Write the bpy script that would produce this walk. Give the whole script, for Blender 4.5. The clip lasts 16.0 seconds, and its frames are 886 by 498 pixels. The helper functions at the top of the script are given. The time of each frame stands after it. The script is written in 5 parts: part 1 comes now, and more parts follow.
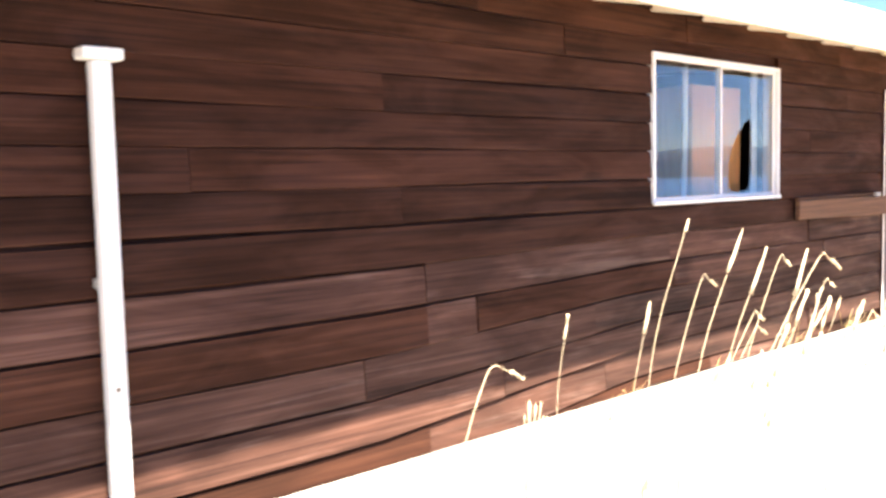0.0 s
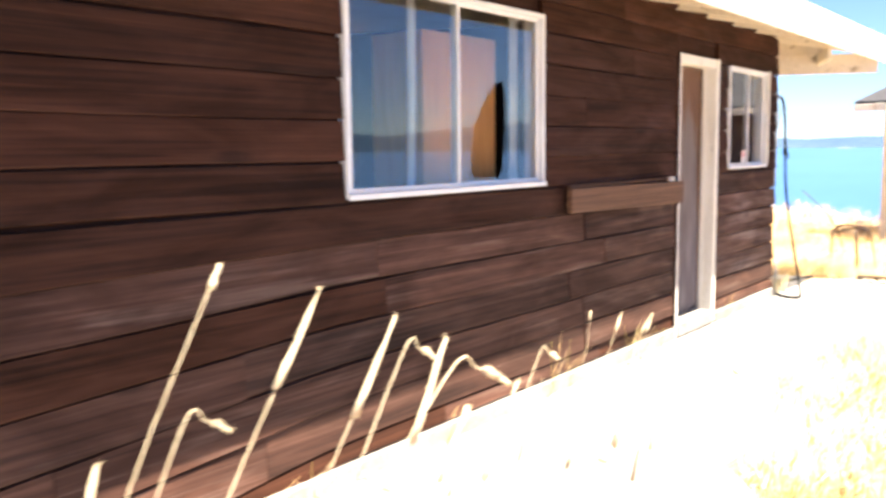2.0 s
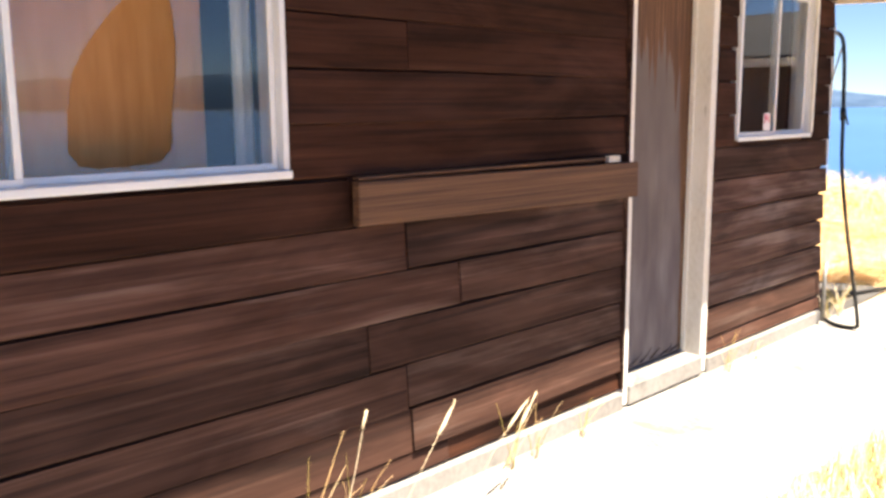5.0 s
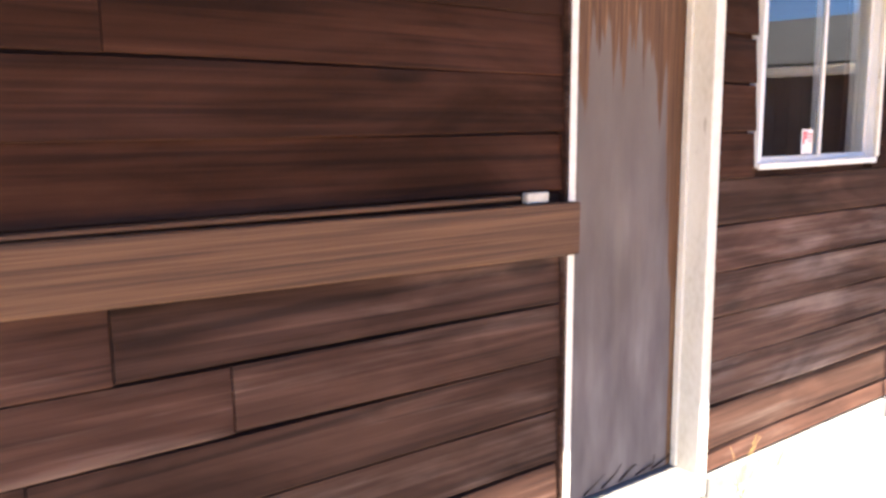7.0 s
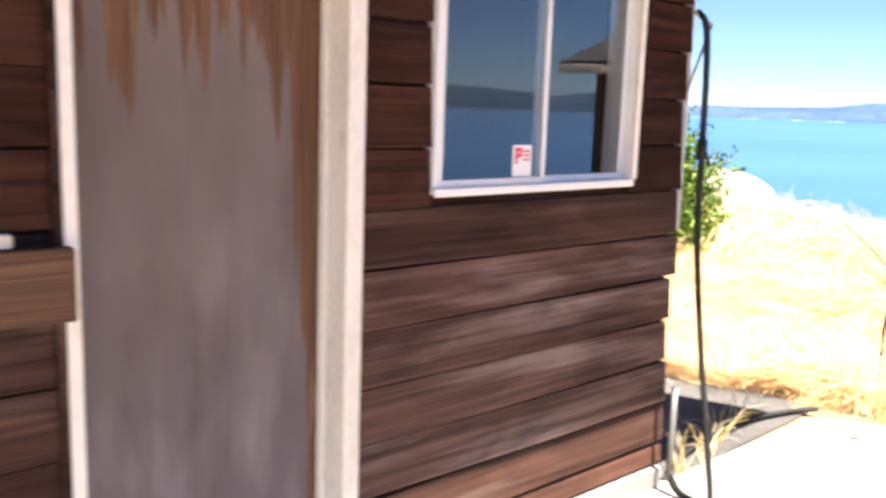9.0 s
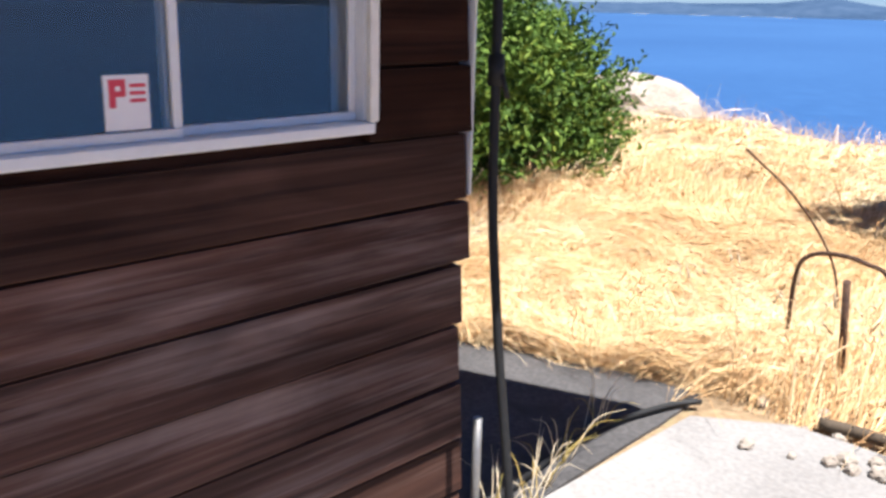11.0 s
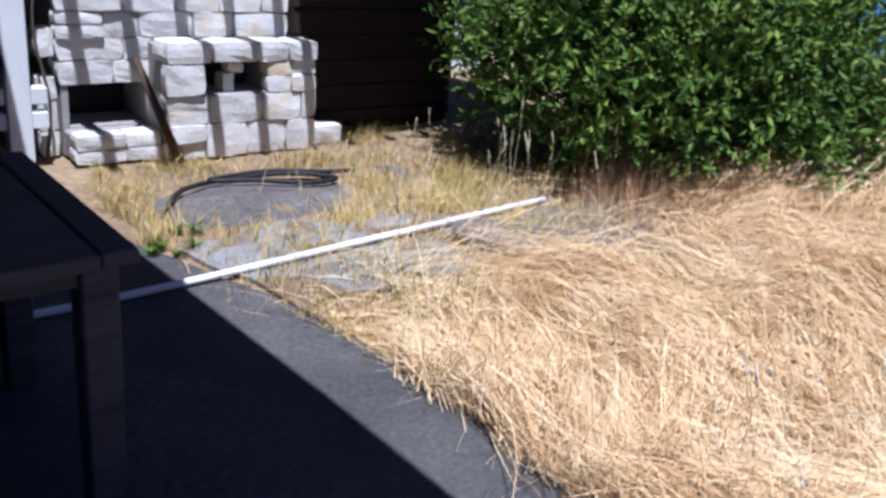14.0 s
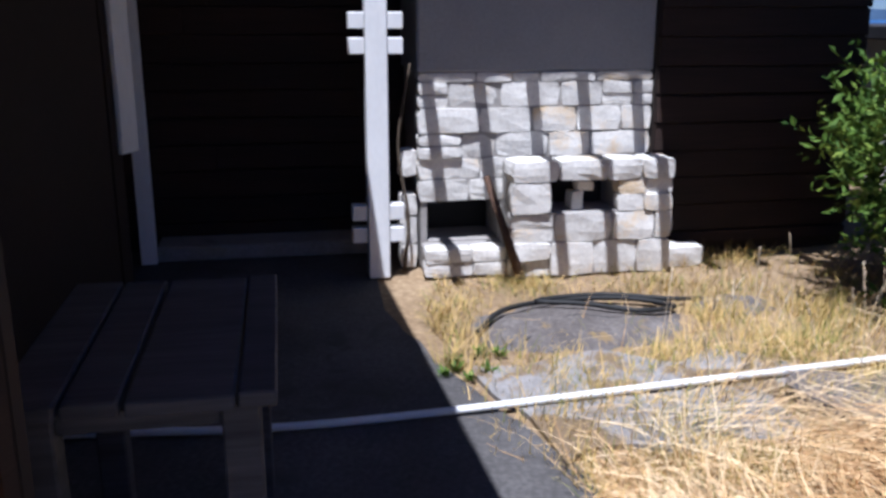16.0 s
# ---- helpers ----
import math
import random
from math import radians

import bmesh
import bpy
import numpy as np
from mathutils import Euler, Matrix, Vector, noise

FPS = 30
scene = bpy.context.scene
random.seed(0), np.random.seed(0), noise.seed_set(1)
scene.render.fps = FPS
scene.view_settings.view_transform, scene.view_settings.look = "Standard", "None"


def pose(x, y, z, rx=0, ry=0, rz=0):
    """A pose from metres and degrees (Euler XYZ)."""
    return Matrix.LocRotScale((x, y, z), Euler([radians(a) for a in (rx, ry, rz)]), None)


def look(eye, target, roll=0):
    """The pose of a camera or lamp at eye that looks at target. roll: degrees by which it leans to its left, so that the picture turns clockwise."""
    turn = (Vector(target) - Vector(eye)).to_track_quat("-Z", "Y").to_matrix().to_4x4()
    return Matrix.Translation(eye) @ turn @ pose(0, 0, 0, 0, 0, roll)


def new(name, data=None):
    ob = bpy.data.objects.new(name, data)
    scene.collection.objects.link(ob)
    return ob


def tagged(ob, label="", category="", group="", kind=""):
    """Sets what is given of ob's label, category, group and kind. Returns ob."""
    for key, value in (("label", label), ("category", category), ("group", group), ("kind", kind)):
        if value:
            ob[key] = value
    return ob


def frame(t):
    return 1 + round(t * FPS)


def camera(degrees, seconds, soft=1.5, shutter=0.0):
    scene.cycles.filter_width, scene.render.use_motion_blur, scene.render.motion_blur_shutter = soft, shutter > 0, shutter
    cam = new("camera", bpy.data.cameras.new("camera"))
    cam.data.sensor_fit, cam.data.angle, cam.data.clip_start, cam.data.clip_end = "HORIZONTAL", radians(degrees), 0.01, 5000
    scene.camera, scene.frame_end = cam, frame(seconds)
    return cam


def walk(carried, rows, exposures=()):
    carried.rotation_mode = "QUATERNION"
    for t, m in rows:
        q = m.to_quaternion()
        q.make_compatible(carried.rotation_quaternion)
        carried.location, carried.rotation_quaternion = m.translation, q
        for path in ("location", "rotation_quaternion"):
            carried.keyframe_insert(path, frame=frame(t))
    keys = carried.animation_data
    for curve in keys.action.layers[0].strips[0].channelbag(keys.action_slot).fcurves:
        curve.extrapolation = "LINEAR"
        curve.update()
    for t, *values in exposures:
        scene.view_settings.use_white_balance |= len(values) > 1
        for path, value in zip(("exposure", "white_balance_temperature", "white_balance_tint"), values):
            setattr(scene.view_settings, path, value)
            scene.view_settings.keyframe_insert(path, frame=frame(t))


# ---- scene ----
cam = camera(53.7, 16.0, soft=3.0, shutter=0.35)

PATH = [
    (0, (3.329, -2.113, 1.48), (1.845, -0.781, 1.322), -1.3),
    (0.5, (3.078, -1.547, 1.549), (1.633, -0.186, 1.307), -0.7),
    (1, (2.883, -1.092, 1.555), (1.573, 0.398, 1.3), -0.0),
    (1.5, (2.769, -0.559, 1.509), (1.472, 0.925, 1.166), -2.1),
    (2, (2.71, -0.104, 1.508), (1.496, 1.469, 1.279), -0.6),
    (2.5, (2.627, 0.336, 1.532), (1.609, 2.034, 1.245), 0.9),
    (3, (2.461, 0.887, 1.5), (1.331, 2.496, 1.134), 0.3),
    (3.5, (2.339, 1.388, 1.496), (1.104, 2.942, 1.252), 0.1),
    (4, (2.445, 1.829, 1.533), (1.181, 3.355, 1.259), 0.2),
    (6.5, (2.025, 3.93, 1.463), (0.479, 5.157, 1.138), -1.6),
    (7, (1.93, 4.258, 1.493), (0.4, 5.513, 1.204), -0.1),
    (7.5, (2.144, 4.518, 1.518), (0.542, 5.68, 1.226), 3.1),
    (8, (2.196, 4.904, 1.584), (0.666, 6.175, 1.379), 1.4),
    (8.5, (2.082, 5.251, 1.505), (0.613, 6.589, 1.275), -1.0),
    (9, (2.031, 5.678, 1.581), (0.564, 6.997, 1.255), 2.0),
    (9.5, (2.003, 6.067, 1.603), (0.702, 7.542, 1.238), 4.2),
    (9.7, (1.957, 6.226, 1.593), (0.645, 7.677, 1.176), 3.2),
    (11.8, (1.52, 7.647, 1.609), (0.108, 8.891, 0.933), 0.7),
    (12, (1.579, 7.812, 1.62), (0.138, 8.975, 0.864), -0.1),
    (12.5, (1.521, 8.114, 1.447), (0.046, 9.312, 0.823), 4.0),
    (13, (1.485, 8.504, 1.411), (-0.041, 9.641, 0.793), 6.5),
    (13.5, (1.436, 8.777, 1.482), (-0.193, 9.721, 0.809), 4.0),
    (14, (1.398, 9.068, 1.531), (-0.351, 9.747, 0.836), 5.4),
    (14.5, (1.286, 9.371, 1.503), (-0.508, 9.963, 0.849), 6.5),
    (15, (1.209, 9.464, 1.533), (-0.674, 9.702, 0.903), 2.9),
    (15.2, (1.194, 9.525, 1.575), (-0.703, 9.643, 0.953), 1.5),
    (15.5, (1.21, 9.658, 1.644), (-0.701, 9.539, 1.067), 0.5),
    (16, (1.114, 9.779, 1.581), (-0.791, 9.459, 1.065), 0.1),
]
walk(cam, [(t, look(e, g, r)) for t, e, g, r in PATH],
     exposures=[(0, 3.3, 7250, 10), (1.0, 3.25, 7300, 10), (2.0, 2.85, 7300, 10), (3.5, 2.15, 7500, 10), (4.2, 2.1, 7500, 10), (6.5, 3.15, 7300, 10), (7.2, 3.05, 6850, 10), (8.0, 3.0, 7000, 10),
                (9.0, 2.65, 7000, 10), (9.7, 2.35, 7000, 10), (11.6, 1.1, 5500, 13), (12.5, 0.82, 5200, 15), (13, 0.58, 5000, 17), (16, 0.7, 5300, 16)])

# ---- world and sun ----
SUN_TO = Vector((-0.355, 0.0, -1.0))
world = bpy.data.worlds.new("sky")
scene.world = world
world.use_nodes = True
wn = world.node_tree.nodes
sky = wn.new("ShaderNodeTexSky")
sky.sky_type = "NISHITA"
sky.sun_disc = False
sky.sun_elevation = math.atan2(1.0, 0.355)
sky.sun_rotation = radians(90)
sky.altitude = 1200
sky.air_density, sky.dust_density, sky.ozone_density = 0.8, 0.0, 3.0
wn["Background"].inputs["Strength"].default_value = 0.036
deep = wn.new("ShaderNodeMix")
deep.data_type, deep.blend_type = "RGBA", "MULTIPLY"
deep.inputs[0].default_value = 1.0
deep.inputs[7].default_value = (0.74, 0.88, 1.18, 1)
world.node_tree.links.new(sky.outputs[0], deep.inputs[6])
world.node_tree.links.new(deep.outputs[2], wn["Background"].inputs["Color"])
sun = new("sun", bpy.data.lights.new("sun", "SUN"))
sun.data.energy, sun.data.angle, sun.data.color = 5.0, radians(0.53), (1.0, 0.95, 0.87)
sun.matrix_world = look((0, 0, 40), Vector((0, 0, 40)) + SUN_TO)


# ---- materials ----
def material(name, colors, scale=(4, 4, 4), rough=0.7, bump=0.3, grain=(40, 40, 40), grain_mix=0.5, metal=0.0, vary=0.15,
             wear_or_sheen=None, patch_scale=(2, 2, 2), patch_at=(0.55, 0.65), bump_dist=0.004, spec=0.4, coat=0.0, island=0.0):
    """Two scales of noise between colours, optional patches of wear or painted sheen, bump, and a value shift for each
    object.
    """
    m = bpy.data.materials.new(name)
    m.use_nodes = True
    nt = m.node_tree
    n, link = nt.nodes, nt.links.new
    bsdf = n["Principled BSDF"]
    co = n.new("ShaderNodeTexCoord")
    info = n.new("ShaderNodeObjectInfo")
    shift = n.new("ShaderNodeVectorMath")
    shift.operation = "ADD"
    mul = n.new("ShaderNodeMath")
    mul.operation = "MULTIPLY"
    mul.inputs[1].default_value = 37.0
    link(info.outputs["Random"], mul.inputs[0])
    link(co.outputs["Object"], shift.inputs[0])
    link(mul.outputs[0], shift.inputs[1])

    def noise_of(sc, detail, dist=0.0):
        mp = n.new("ShaderNodeMapping")
        mp.inputs["Scale"].default_value = sc
        link(shift.outputs[0], mp.inputs["Vector"])
        t = n.new("ShaderNodeTexNoise")
        t.inputs["Scale"].default_value = 1.0
        t.inputs["Detail"].default_value = detail
        t.inputs["Distortion"].default_value = dist
        link(mp.outputs[0], t.inputs["Vector"])
        return t.outputs["Fac"]

    big, fine = noise_of(scale, 5, 0.3), noise_of(grain, 4)
    ramp = n.new("ShaderNodeValToRGB")
    while len(ramp.color_ramp.elements) < len(colors):
        ramp.color_ramp.elements.new(0.5)
    for i, c in enumerate(colors):
        ramp.color_ramp.elements[i].position = 0.3 + 0.4 * i / max(1, len(colors) - 1)
        ramp.color_ramp.elements[i].color = (*c, 1)
    mixf = n.new("ShaderNodeMix")
    mixf.inputs[0].default_value = grain_mix
    link(big, mixf.inputs[2])
    link(fine, mixf.inputs[3])
    fac = mixf.outputs[0]
    if island:
        geo = n.new("ShaderNodeNewGeometry")
        mi = n.new("ShaderNodeMix")
        mi.inputs[0].default_value = island
        link(fac, mi.inputs[2])
        link(geo.outputs["Random Per Island"], mi.inputs[3])
        fac = mi.outputs[0]
    link(fac, ramp.inputs[0])
    col = ramp.outputs[0]
    if wear_or_sheen:
        wn_ = noise_of(patch_scale, 6, 0.6)
        add = n.new("ShaderNodeMath")
        add.operation = "MULTIPLY_ADD"
        add.inputs[1].default_value = 0.25
        link(fine, add.inputs[0])
        link(wn_, add.inputs[2])
        sub = n.new("ShaderNodeMapRange")
        sub.inputs["From Min"].default_value, sub.inputs["From Max"].default_value = patch_at[0] + 0.125, patch_at[1] + 0.125
        link(add.outputs[0], sub.inputs["Value"])
        wm = n.new("ShaderNodeMix")
        wm.data_type = "RGBA"
        link(sub.outputs[0], wm.inputs[0])
        link(col, wm.inputs[6])
        wm.inputs[7].default_value = (*wear_or_sheen, 1)
        col = wm.outputs[2]
    if vary:
        hsv = n.new("ShaderNodeHueSaturation")
        rng = n.new("ShaderNodeMapRange")
        rng.inputs["To Min"].default_value, rng.inputs["To Max"].default_value = 1 - vary, 1 + vary
        link(info.outputs["Random"], rng.inputs["Value"])
        link(rng.outputs[0], hsv.inputs["Value"])
        link(col, hsv.inputs["Color"])
        col = hsv.outputs[0]
    link(col, bsdf.inputs["Base Color"])
    bsdf.inputs["Roughness"].default_value = rough
    bsdf.inputs["Metallic"].default_value = metal
    bsdf.inputs["Specular IOR Level"].default_value = spec
    bsdf.inputs["Coat Weight"].default_value = coat
    if bump:
        b = n.new("ShaderNodeBump")
        b.inputs["Strength"].default_value = bump
        b.inputs["Distance"].default_value = bump_dist
        link(mixf.outputs[0], b.inputs["Height"])
        link(b.outputs[0], bsdf.inputs["Normal"])
    return m


def glass_material(name):
    m = bpy.data.materials.new(name)
    m.use_nodes = True
    b = m.node_tree.nodes["Principled BSDF"]
    b.inputs["Base Color"].default_value = (0.93, 0.96, 0.95, 1)
    b.inputs["Transmission Weight"].default_value = 1.0
    b.inputs["Roughness"].default_value = 0.0
    b.inputs["IOR"].default_value = 1.56
    return m


def siding_material(name, dark, mid, light, bare, bare_at, vary, spec):
    """Stained lap board: long grain, soft stains, knots, and bare grey wood where the stain has gone."""
    m = bpy.data.materials.new(name)
    m.use_nodes = True
    nt = m.node_tree
    n, link = nt.nodes, nt.links.new
    bsdf = n["Principled BSDF"]
    co, info = n.new("ShaderNodeTexCoord"), n.new("ShaderNodeObjectInfo")
    far = n.new("ShaderNodeVectorMath")
    far.operation = "MULTIPLY_ADD"
    link(info.outputs["Random"], far.inputs[0])
    far.inputs[1].default_value = (41, 17, 29)
    link(co.outputs["Object"], far.inputs[2])

    def noise_of(sc, detail, dist=0.0, rough=0.55):
        mp = n.new("ShaderNodeMapping")
        mp.inputs["Scale"].default_value = sc
        link(far.outputs[0], mp.inputs["Vector"])
        t = n.new("ShaderNodeTexNoise")
        t.inputs["Scale"].default_value, t.inputs["Detail"].default_value = 1.0, detail
        t.inputs["Distortion"].default_value, t.inputs["Roughness"].default_value = dist, rough
        link(mp.outputs[0], t.inputs["Vector"])
        return t.outputs["Fac"]

    def math_of(op, *xs):
        t = n.new("ShaderNodeMath")
        t.operation = op
        for i, v in enumerate(xs):
            if isinstance(v, (int, float)):
                t.inputs[i].default_value = v
            else:
                link(v, t.inputs[i])
        return t.outputs[0]

    def span_of(x, a, b, to0=0.0, to1=1.0):
        r = n.new("ShaderNodeMapRange")
        r.interpolation_type = "SMOOTHSTEP"
        for k, v in (("From Min", a), ("From Max", b), ("To Min", to0), ("To Max", to1)):
            r.inputs[k].default_value = v
        link(x, r.inputs["Value"])
        return r.outputs[0]

    def blend(fac, x, y):
        t = n.new("ShaderNodeMix")
        t.data_type = "RGBA"
        link(fac, t.inputs[0])
        for i, v in ((6, x), (7, y)):
            if isinstance(v, tuple):
                t.inputs[i].default_value = (*v, 1)
            else:
                link(v, t.inputs[i])
        return t.outputs[2]

    grain = noise_of((1.1, 20, 60), 5, 0.6, 0.6)
    rings = noise_of((0.55, 6, 26), 3, 1.2)
    stain = noise_of((1.3, 3, 5), 4, 0.8)
    patch = noise_of((0.9, 3, 7.5), 5, 0.5, 0.6)
    mixed = math_of("ADD", math_of("MULTIPLY", grain, 0.38), math_of("MULTIPLY", rings, 0.62))
    col = blend(span_of(mixed, 0.36, 0.52), dark, mid)
    col = blend(span_of(mixed, 0.50, 0.68), col, light)
    gone = span_of(math_of("ADD", patch, math_of("MULTIPLY", math_of("SUBTRACT", grain, 0.5), 0.38)), bare_at, bare_at + 0.26)
    col = blend(math_of("MULTIPLY", gone, 0.6), col, blend(grain, tuple(0.55 * v for v in bare), tuple(1.35 * v for v in bare)))
    mp = n.new("ShaderNodeMapping")
    mp.inputs["Scale"].default_value = (1.1, 0.5, 4.2)
    link(far.outputs[0], mp.inputs["Vector"])
    knot = n.new("ShaderNodeTexVoronoi")
    knot.inputs["Scale"].default_value = 1.0
    link(mp.outputs[0], knot.inputs["Vector"])
    spot = span_of(math_of("ADD", knot.outputs["Distance"], math_of("MULTIPLY", grain, 0.05)), 0.09, 0.17, 1.0, 0.0)
    col = blend(math_of("MULTIPLY", spot, 0.65), col, tuple(0.6 * v for v in dark))
    hsv = n.new("ShaderNodeHueSaturation")
    each = span_of(info.outputs["Random"], 0.0, 1.0, 1 - vary, 1 + vary)
    link(math_of("MULTIPLY", each, span_of(stain, 0.28, 0.72, 0.62, 1.30)), hsv.inputs["Value"])
    link(col, hsv.inputs["Color"])
    link(hsv.outputs[0], bsdf.inputs["Base Color"])
    link(span_of(stain, 0.3, 0.7, 0.92, 0.66), bsdf.inputs["Roughness"])
    bsdf.inputs["Specular IOR Level"].default_value = spec
    b = n.new("ShaderNodeBump")
    b.inputs["Strength"].default_value, b.inputs["Distance"].default_value = 0.55, 0.004
    link(mixed, b.inputs["Height"])
    link(b.outputs[0], bsdf.inputs["Normal"])
    return m


# Stain of the upper courses, lowered further in tone for the eave's shade.
M_BOARD = siding_material("stained_siding", (0.020, 0.0068, 0.0036), (0.039, 0.0135, 0.0069), (0.060, 0.0220, 0.0115), (0.085, 0.042, 0.028), 0.66, 0.16, 0.15)
M_BOARD_OLD = siding_material("weathered_siding", (0.026, 0.0100, 0.0066), (0.055, 0.0232, 0.0152), (0.090, 0.043, 0.030), (0.150, 0.098, 0.079), 0.52, 0.22, 0.22)
M_BOARD_GREY = siding_material("grey_weathered_siding", (0.040, 0.0155, 0.0105), (0.080, 0.035, 0.025), (0.13, 0.070, 0.054), (0.25, 0.185, 0.165), 0.47, 0.22, 0.3)
# Siding brown halved in tone, which puts the porch shade into its colour.
M_BOARD_SHADED = material("shade_dark_siding", [(0.010, 0.0045, 0.003), (0.019, 0.009, 0.006), (0.032, 0.015, 0.010)], (0.9, 3, 7), 0.8, 0.4,
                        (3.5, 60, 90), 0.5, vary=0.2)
M_PLANK = material("orange_plank", [(0.026, 0.010, 0.0055), (0.092, 0.041, 0.020), (0.19, 0.095, 0.048)], (0.7, 20, 45), 0.7, 0.6,
                   (1.6, 40, 150), 0.5, vary=0.0)
M_TRIM = material("white_trim_paint", [(0.60, 0.56, 0.47), (0.76, 0.73, 0.66), (0.82, 0.80, 0.75)], (5, 5, 2), 0.55, 0.15, (60, 60, 30),
                  0.35, vary=0.05, wear_or_sheen=(0.33, 0.27, 0.19), patch_scale=(9, 9, 3), patch_at=(0.66, 0.74))
M_EAVE = material("cream_eave_paint", [(0.55, 0.49, 0.40), (0.70, 0.64, 0.54), (0.78, 0.73, 0.65)], (3, 3, 3), 0.65, 0.2, (40, 40, 40),
                  0.4, vary=0.08, wear_or_sheen=(0.30, 0.24, 0.18), patch_scale=(5, 5, 5), patch_at=(0.64, 0.72))
M_ALU = material("white_window_frame", [(0.66, 0.66, 0.66), (0.78, 0.78, 0.78)], (6, 6, 6), 0.4, 0.05, (80, 80, 80), 0.3, vary=0.04)
M_DOWNPIPE = material("white_downpipe", [(0.66, 0.66, 0.64), (0.80, 0.80, 0.78)], (6, 6, 2), 0.45, 0.05, (70, 70, 30), 0.3, vary=0.0,
                      wear_or_sheen=(0.45, 0.42, 0.36), patch_scale=(10, 10, 4), patch_at=(0.68, 0.76))
M_CONCRETE = material("concrete", [(0.17, 0.158, 0.147), (0.24, 0.226, 0.212), (0.31, 0.293, 0.275)], (1.2, 1.2, 1.2), 0.9, 0.5,
                      (45, 45, 45), 0.45, vary=0.04, wear_or_sheen=(0.13, 0.12, 0.11), patch_scale=(3, 3, 3), patch_at=(0.60, 0.72))
# Darker concrete than the path, lowered further to deepen the porch shade.
M_PORCHFLOOR = material("shade_dark_old_concrete", [(0.04, 0.037, 0.036), (0.075, 0.07, 0.068), (0.13, 0.122, 0.118)], (1.6, 1.6, 1.6), 0.92, 0.6,
                        (45, 45, 45), 0.45, vary=0.0, wear_or_sheen=(0.06, 0.055, 0.05), patch_scale=(4, 4, 4), patch_at=(0.60, 0.70))
M_PATCH = material("mottled_concrete", [(0.13, 0.12, 0.11), (0.25, 0.235, 0.225), (0.40, 0.385, 0.375)], (3.5, 3.5, 3.5), 0.92, 0.8,
                   (35, 35, 35), 0.45, vary=0.0, wear_or_sheen=(0.17, 0.12, 0.07), patch_scale=(3.5, 3.5, 3.5), patch_at=(0.50, 0.60), bump_dist=0.01)
M_OLDSLAB = material("old_dark_slab", [(0.06, 0.051, 0.046), (0.115, 0.10, 0.092), (0.20, 0.18, 0.168)], (4, 4, 4), 0.95, 0.9,
                     (40, 40, 40), 0.5, vary=0.0, wear_or_sheen=(0.20, 0.14, 0.07), patch_scale=(5, 5, 5), patch_at=(0.58, 0.68), bump_dist=0.012)
M_SOIL = material("dry_soil", [(0.13, 0.085, 0.045), (0.24, 0.165, 0.092), (0.37, 0.275, 0.165)], (0.8, 0.8, 0.8), 0.95, 0.8, (25, 25, 25),
                  0.5, vary=0.0, wear_or_sheen=(0.19, 0.165, 0.08), patch_scale=(0.5, 0.5, 0.5), patch_at=(0.6, 0.72), bump_dist=0.02)
M_STONE = material("pale_stone", [(0.50, 0.47, 0.43), (0.66, 0.635, 0.59), (0.78, 0.76, 0.71)], (6, 6, 6), 0.9, 0.7, (45, 45, 45), 0.45,
                   vary=0.14, wear_or_sheen=(0.62, 0.48, 0.31), patch_scale=(2.2, 2.2, 2.2), patch_at=(0.56, 0.70), bump_dist=0.01)
M_MORTAR = material("mortar", [(0.26, 0.24, 0.22), (0.36, 0.34, 0.32)], (8, 8, 8), 0.95, 0.6, (60, 60, 60), 0.5, vary=0.0)
M_STUCCO = material("grey_stucco", [(0.24, 0.24, 0.25), (0.32, 0.32, 0.33)], (3, 3, 3), 0.9, 0.5, (50, 50, 50), 0.5, vary=0.0)
M_ROCK = material("boulder", [(0.20, 0.165, 0.13), (0.32, 0.27, 0.22), (0.42, 0.37, 0.31)], (3, 3, 3), 0.92, 0.8, (30, 30, 30), 0.5, vary=0.1,
                  bump_dist=0.02)
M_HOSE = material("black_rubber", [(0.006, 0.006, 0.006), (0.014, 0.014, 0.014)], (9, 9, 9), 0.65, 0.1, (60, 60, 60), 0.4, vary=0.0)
M_METAL = material("grey_metal", [(0.22, 0.21, 0.20), (0.36, 0.35, 0.33)], (9, 9, 9), 0.45, 0.1, (80, 80, 80), 0.4, metal=0.7, vary=0.0)
M_RUST = material("rusted_iron", [(0.03, 0.017, 0.012), (0.075, 0.04, 0.025), (0.13, 0.07, 0.04)], (12, 12, 12), 0.85, 0.5, (60, 60, 60), 0.5, vary=0.1)
M_STRAP = material("white_pipe", [(0.70, 0.70, 0.68), (0.82, 0.82, 0.80)], (4, 4, 4), 0.45, 0.05, (50, 50, 50), 0.3, vary=0.0)
# Grey wood with its tone brought down for the shade under the porch.
M_TABLE = material("shaded_grey_table_wood", [(0.030, 0.028, 0.030), (0.055, 0.052, 0.056), (0.088, 0.084, 0.088)], (1.2, 8, 20), 0.8, 0.5, (4, 45, 60), 0.5, vary=0.15)
M_POST = material("white_post_paint", [(0.66, 0.66, 0.66), (0.80, 0.80, 0.80)], (4, 4, 2), 0.55, 0.15, (50, 50, 20), 0.35, vary=0.03)
M_ROOF = material("grey_shingle", [(0.016, 0.016, 0.020), (0.028, 0.028, 0.034), (0.045, 0.045, 0.052)], (2, 2, 2), 0.9, 0.5, (30, 30, 30), 0.5, vary=0.08)
M_SHED = material("brown_shed_boards", [(0.030, 0.019, 0.020), (0.060, 0.039, 0.038), (0.10, 0.068, 0.062)], (3, 3, 0.8), 0.85, 0.5, (40, 40, 4), 0.5, vary=0.25)
